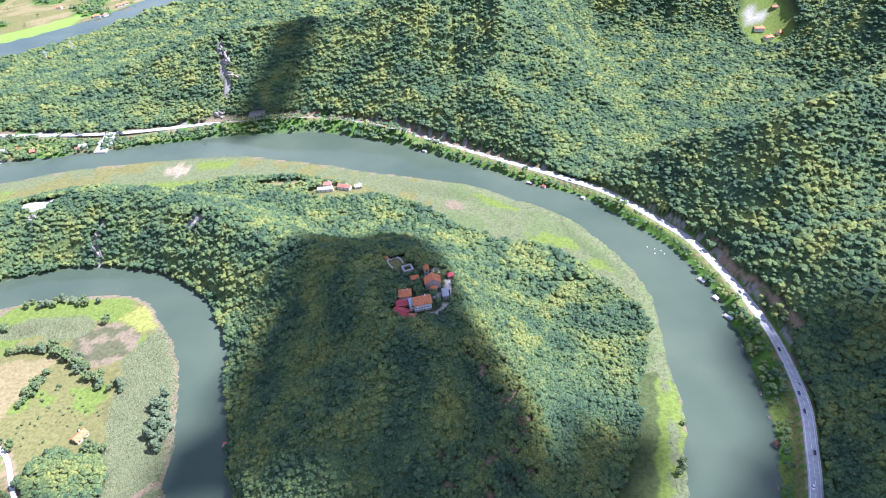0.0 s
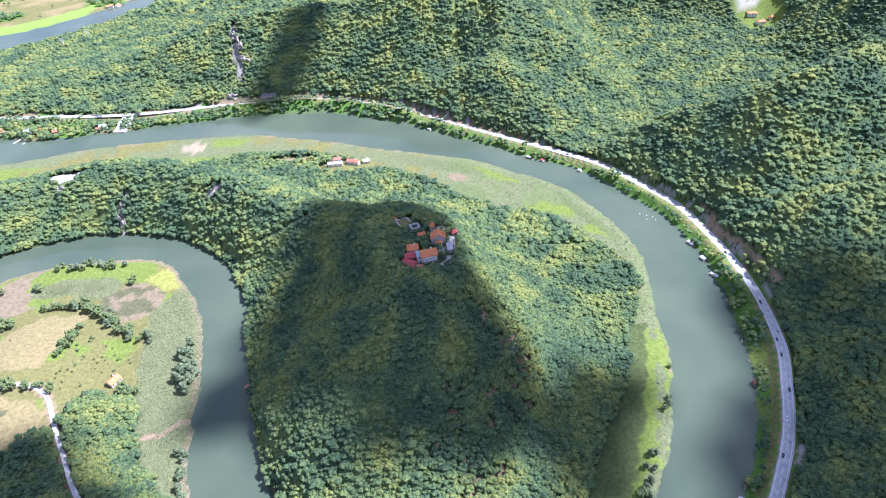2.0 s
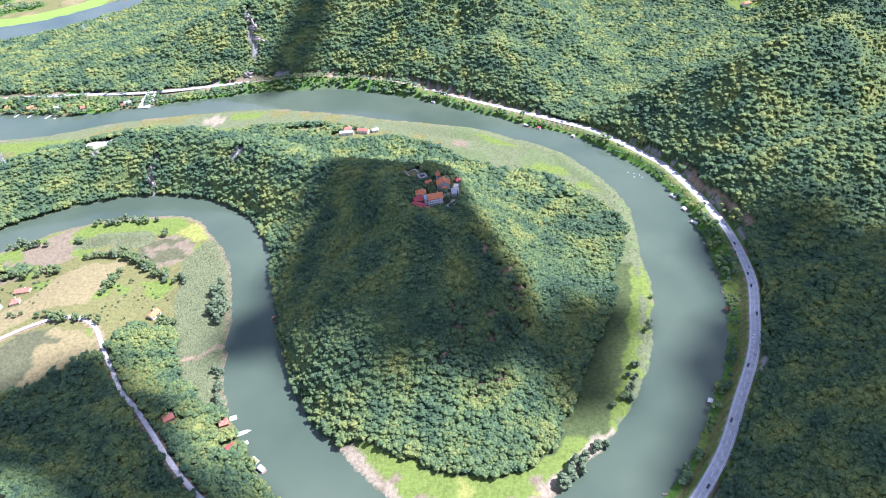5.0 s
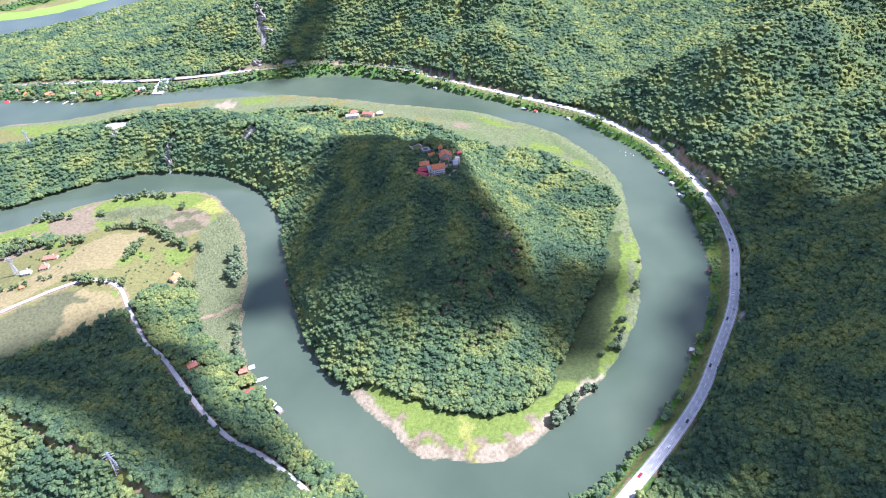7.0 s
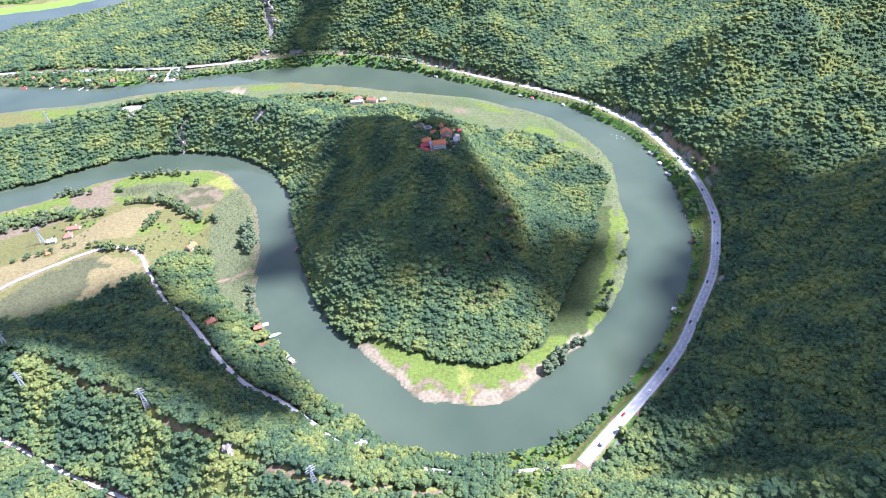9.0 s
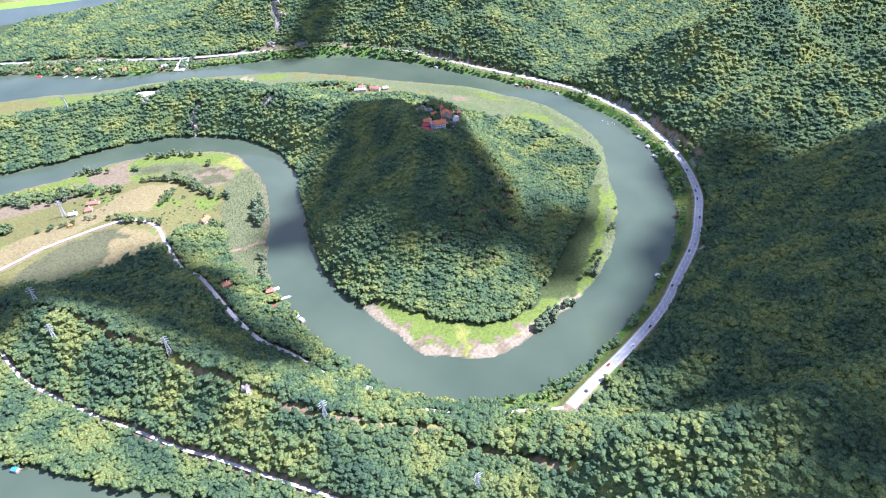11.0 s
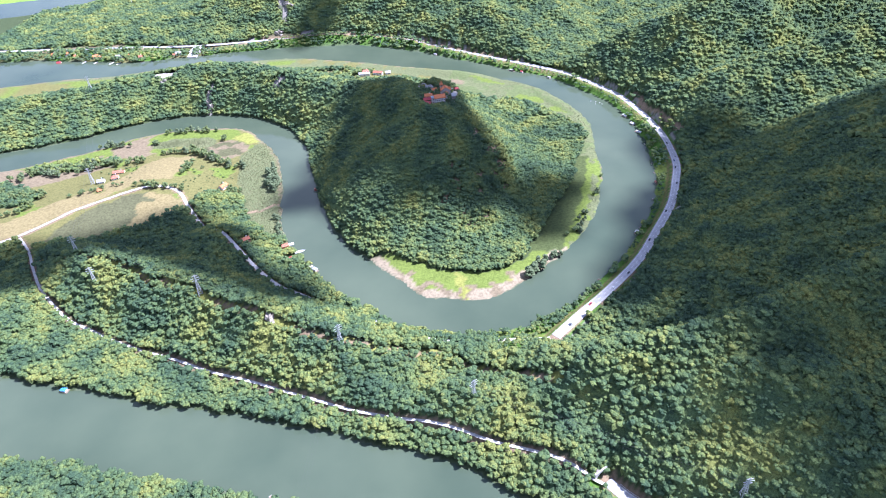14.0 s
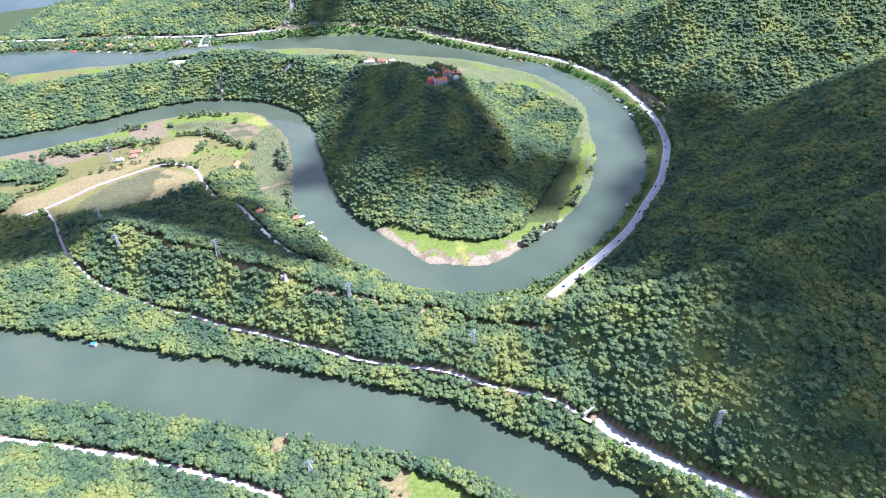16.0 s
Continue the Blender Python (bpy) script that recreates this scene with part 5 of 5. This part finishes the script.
CARS = [car(p, t) for p, t in zip(CAR_PAINT, ("black car driving on the asphalt road", "white car driving on the asphalt road", "silver-grey car driving on the asphalt road", "red car driving on the asphalt road", "dark blue car driving on the asphalt road"))]
placed = [False] * 5
length = np.concatenate([[0], np.cumsum(np.hypot(*np.diff(ROADS["main"], axis=0).T))])


def on_road(s, key="main"):
    ln = ROADS[key]
    le = np.concatenate([[0], np.cumsum(np.hypot(*np.diff(ln, axis=0).T))])
    p = np.array([np.interp(s, le, ln[:, 0]), np.interp(s, le, ln[:, 1])])
    q = np.array([np.interp(s + 1, le, ln[:, 0]), np.interp(s + 1, le, ln[:, 1])])
    return p, math.atan2(*(q - p)[::-1])


total = length[-1]
for k, (s, lane, c) in enumerate([(total - 96, -1, 1), (total - 128, -1, 0), (total - 196, 1, 0), (total - 262, 1, 0), (total - 278, -1, 2), (total - 300, 1, 1), (total - 332, -1, 0), (total - 372, 1, 0), (total - 391, 1, 4), (total - 402, -1, 2),
                                     (total - 441, 1, 0), (total - 478, -1, 1), (total - 520, 1, 0), (total - 590, 1, 2), (total - 655, -1, 1), (total - 790, 1, 0), (total - 905, -1, 1), (total - 60, 1, 3), (total - 1010, 1, 0)]):
    p, a = on_road(s)
    m = pose(p[0] + lane * 1.75 * math.sin(a), p[1] - lane * 1.75 * math.cos(a), 7.36, 0, 0, math.degrees(a) + (180 if lane < 0 else 0))
    if not placed[c]:
        placed[c], CARS[c].matrix_basis = True, m
    else:
        copy_thing(CARS[c], m)
p, a = on_road(32, "south")
copy_thing(CARS[0], pose(p[0] + 1.6 * math.sin(a), p[1] - 1.6 * math.cos(a), 7.36, 0, 0, math.degrees(a)))
p, a = on_road(112, "south")
copy_thing(CARS[4], pose(p[0] - 1.6 * math.sin(a), p[1] + 1.6 * math.cos(a), 7.36, 0, 0, math.degrees(a)))

truck = thing("truck", pose(0, 0, 0), "white box truck driving on the asphalt road", "truck")
part("cargo_box", block(-1.0, 0, 0.9, 5.6, 2.3, 2.4, 0.06), M_WHITEBOAT, truck)
part("cab", block(2.9, 0, 0.6, 1.9, 2.1, 2.0, 0.15), M_WHITEBOAT, truck)
part("windscreen", block(3.86, 0, 1.6, 0.06, 1.8, 0.75), M_GLASS, truck)
for sx in (-2.6, 2.8):
    for sy in (-0.95, 0.95):
        part("wheel", rod(bmesh.new(), (sx, sy - 0.13, 0.45), (sx, sy + 0.13, 0.45), 0.45, 0.45, 12), M_RUBBER, truck)
p, a = on_road(total - 26)
truck.matrix_basis = pose(p[0] - 1.75 * math.sin(a), p[1] + 1.75 * math.cos(a), 7.36, 0, 0, math.degrees(a) + 180)

# ---------------------------------------------------------------- guard rails and road paint


def strip_line(name, key, s0, s1, off, half, lift, mat, parent, label=""):
    pts, n = [], max(2, int((s1 - s0) / 5))
    for i in range(n + 1):
        p, a = on_road(s0 + (s1 - s0) * i / n, key)
        nx, ny = -math.sin(a), math.cos(a)
        for o in (off - half, off + half):
            pts.append((p[0] + nx * o, p[1] + ny * o, 7.36 + lift))
    f = [(2 * i, 2 * i + 2, 2 * i + 3, 2 * i + 1) for i in range(n)]
    ob = new(name, mesh_of(name, pts, f, mat))
    ob.parent = parent
    if label:
        ob["label"] = label
    return ob


for off in (-3.55, 3.55):
    strip_line("edge_line", "main", total - 620, total - 8, off, 0.16, 0.02, M_PAINT, road)
    strip_line("edge_line", "south", 6, 150, off, 0.14, 0.02, M_PAINT, road_south)
s = total - 560
while s < total - 20:
    strip_line("lane_marking", "main", s, s + 5.0, 0.0, 0.17, 0.07, M_PAINT, road)
    s += 11.0


def guard_rail(key, s0, s1, off, label):
    p0, _ = on_road(s0, key)
    e = thing("guard_rail", pose(float(p0[0]), float(p0[1]), 7.0), label, "guard rail", "guard rails")
    o = Vector((float(p0[0]), float(p0[1]), 7.0))
    bm = bmesh.new()
    s = s0
    last = None
    while s <= s1:
        p, a = on_road(s, key)
        q = Vector((p[0] - math.sin(a) * off, p[1] + math.cos(a) * off, 7.9)) - o
        if last is not None:
            beam(bm, last, q, 0.14)
        if int(s / 4) % 2 == 0:
            part("post", block(q.x, q.y, -0.4, 0.12, 0.12, 1.3), M_STEEL, e)
        last = q
        s += 4
    part("rail", bm, M_STEEL, e)


guard_rail("main", total - 420, total - 30, 4.7, "galvanised guard rail along the hill side of the road")
guard_rail("south", 8, 150, 5.0, "galvanised guard rail below the rock cut")

# ---------------------------------------------------------------- reed beds
rp = np.column_stack([rng.uniform(-330, -200, 16000), rng.uniform(180, 455, 16000)])
rp = rp[inside(rp, REEDS)]
ro = np.vstack([np.column_stack([rng.normal(-443, 13, 1100), rng.normal(454, 7, 1100)]), np.column_stack([rng.normal(-400, 12, 1000), rng.normal(452, 8, 1000)]), np.column_stack([rng.uniform(60, 205, 5000), rng.uniform(150, 640, 5000)])])
rz, rd, rc, _ = survey(ro)
ro = ro[(rd > 1) & (np.abs(rc - np.array(COVER["reeds"])).sum(1) < 0.01)]
rp = np.vstack([rp, ro])
rp = rp[along(rp, np.array([(-284.0, 247), (-236, 270)]))[0] > 2.6]
rz, rd = height(rp)
rp, rz = rp[rd > 0.8], rz[rd > 0.8]
ra = rng.rand(len(rp)) * 6.28
rs = rng.uniform(0.5, 1.1, len(rp))
tri = np.stack([np.column_stack([rp[:, 0] + rs * np.cos(ra + k * 2.094), rp[:, 1] + rs * np.sin(ra + k * 2.094), rz - 0.1]) for k in range(3)] + [np.column_stack([rp + rng.uniform(-0.4, 0.4, rp.shape), rz + rng.uniform(0.5, 1.2, len(rp))])], 1)
k = np.arange(len(rp))[:, None] * 4
M_REED = material("reed_leaves", [(0.150, 0.165, 0.078), (0.182, 0.196, 0.094), (0.225, 0.228, 0.118)], 0.05, 0.85, spec=0.1, island=0.4)
reeds = new("reeds", mesh_of("reeds", tri.reshape(-1, 3), np.vstack([k + np.array([[0, 1, 3]]), k + np.array([[1, 2, 3]]), k + np.array([[2, 0, 3]])]), M_REED))
tagged(reeds, "dense grey-green reed bed on the flat river bank", "reeds", kind="stuff")

# ---------------------------------------------------------------- clouds, far above the view


def cloud(x, y, z, rx, ry, turn, seed):
    """A flat-based cumulus 1100 m up whose shade falls on the place x, y, z."""
    c = Vector((x, y, z)) + SUN_DIR * ((1100 - z) / SUN_DIR.z)
    r = random.Random(seed)
    bits = []
    for k in range(11):
        a, q = r.random() * 6.28, math.sqrt(r.random()) * 0.72
        v, f = lumpy(3, -2, 0.5, seed * 13 + k)
        s = 0.34 + 0.2 * r.random()
        bits.append((v * np.array([rx * s, ry * s, min(rx, ry) * 0.16]) + np.array([rx * q * math.cos(a), ry * q * math.sin(a), 0]), f))
    v, f = joined(bits)
    ob = new("cloud", mesh_of("cloud", v, f, M_CLOUD, True))
    ob.matrix_basis = Matrix.Translation(c) @ pose(0, 0, 0, 0, 0, turn)
    return tagged(ob, "white flat-based fair-weather cumulus cloud", "cloud", "cumulus clouds")


def cloud_bank(outline, seed, puff=26.0):
    """A ragged bank of cumulus 1100 m up whose shade falls inside the outline on the land."""
    o = np.array(outline, float)
    z = np.maximum(height(o)[0], 0) + 5
    sky_xy = o + np.array(SUN_DIR)[None, :2] * ((1100 - z) / SUN_DIR.z)[:, None]
    r = np.random.RandomState(seed)
    lo, hi = sky_xy.min(0), sky_xy.max(0)
    u, v = np.meshgrid(np.arange(lo[0], hi[0], puff * 0.8), np.arange(lo[1], hi[1], puff * 0.8))
    p = np.stack([u.ravel(), v.ravel()], 1) + r.uniform(-0.3, 0.3, (u.size, 2)) * puff
    p = p[inside(p, sky_xy)]
    shapes = [lumpy(2, -2, 0.5, seed * 13 + k) for k in range(5)]
    bits = []
    for x, y in p:
        sv, sf = shapes[r.randint(5)]
        g = puff * r.uniform(0.6, 1.05)
        bits.append((sv * np.array([g, g, g * 0.6]) + np.array([x - p[0, 0], y - p[0, 1], r.uniform(0, 12)]), sf))
    sv, sf = joined(bits)
    ob = new("cloud", mesh_of("cloud", sv, sf, M_CLOUD, True))
    ob.matrix_basis = Matrix.Translation((p[0, 0], p[0, 1], 1100))
    return tagged(ob, "broad ragged white cumulus cloud with a flat base", "cloud", "cumulus clouds")


cloud_bank([(-92, 560), (-150, 480), (-190, 400), (-186, 340), (-148, 300), (-112, 250), (-80, 215), (-43, 192), (10, 195), (58, 228), (95, 165), (124, 165), (158, 300), (125, 292), (100, 270), (78, 246), (58, 274), (36, 322), (2, 368), (-6, 420), (-12, 520)], 1)
cloud_bank([(286, 392), (325, 384), (384, 356), (440, 326), (520, 300), (640, 330), (900, 380), (900, -120), (520, -260), (300, -262), (236, -230), (212, -178), (194, -120), (190, -86), (184, -46), (174, 6), (150, 42), (163, 85), (200, 142), (242, 222), (270, 300)], 2, 34.0)
cloud_bank([(-600, 195), (-520, 190), (-470, 202), (-400, 236), (-358, 262), (-296, 216), (-238, 132), (-180, 92), (-150, 56), (-188, 24), (-250, 60), (-330, 112), (-420, 140), (-470, 105), (-560, 95)], 3, 18.0)
cloud(-222, 285, 0, 36, 42, 0, 4)
cloud(-250, 965, 80, 40, 110, 8, 5)
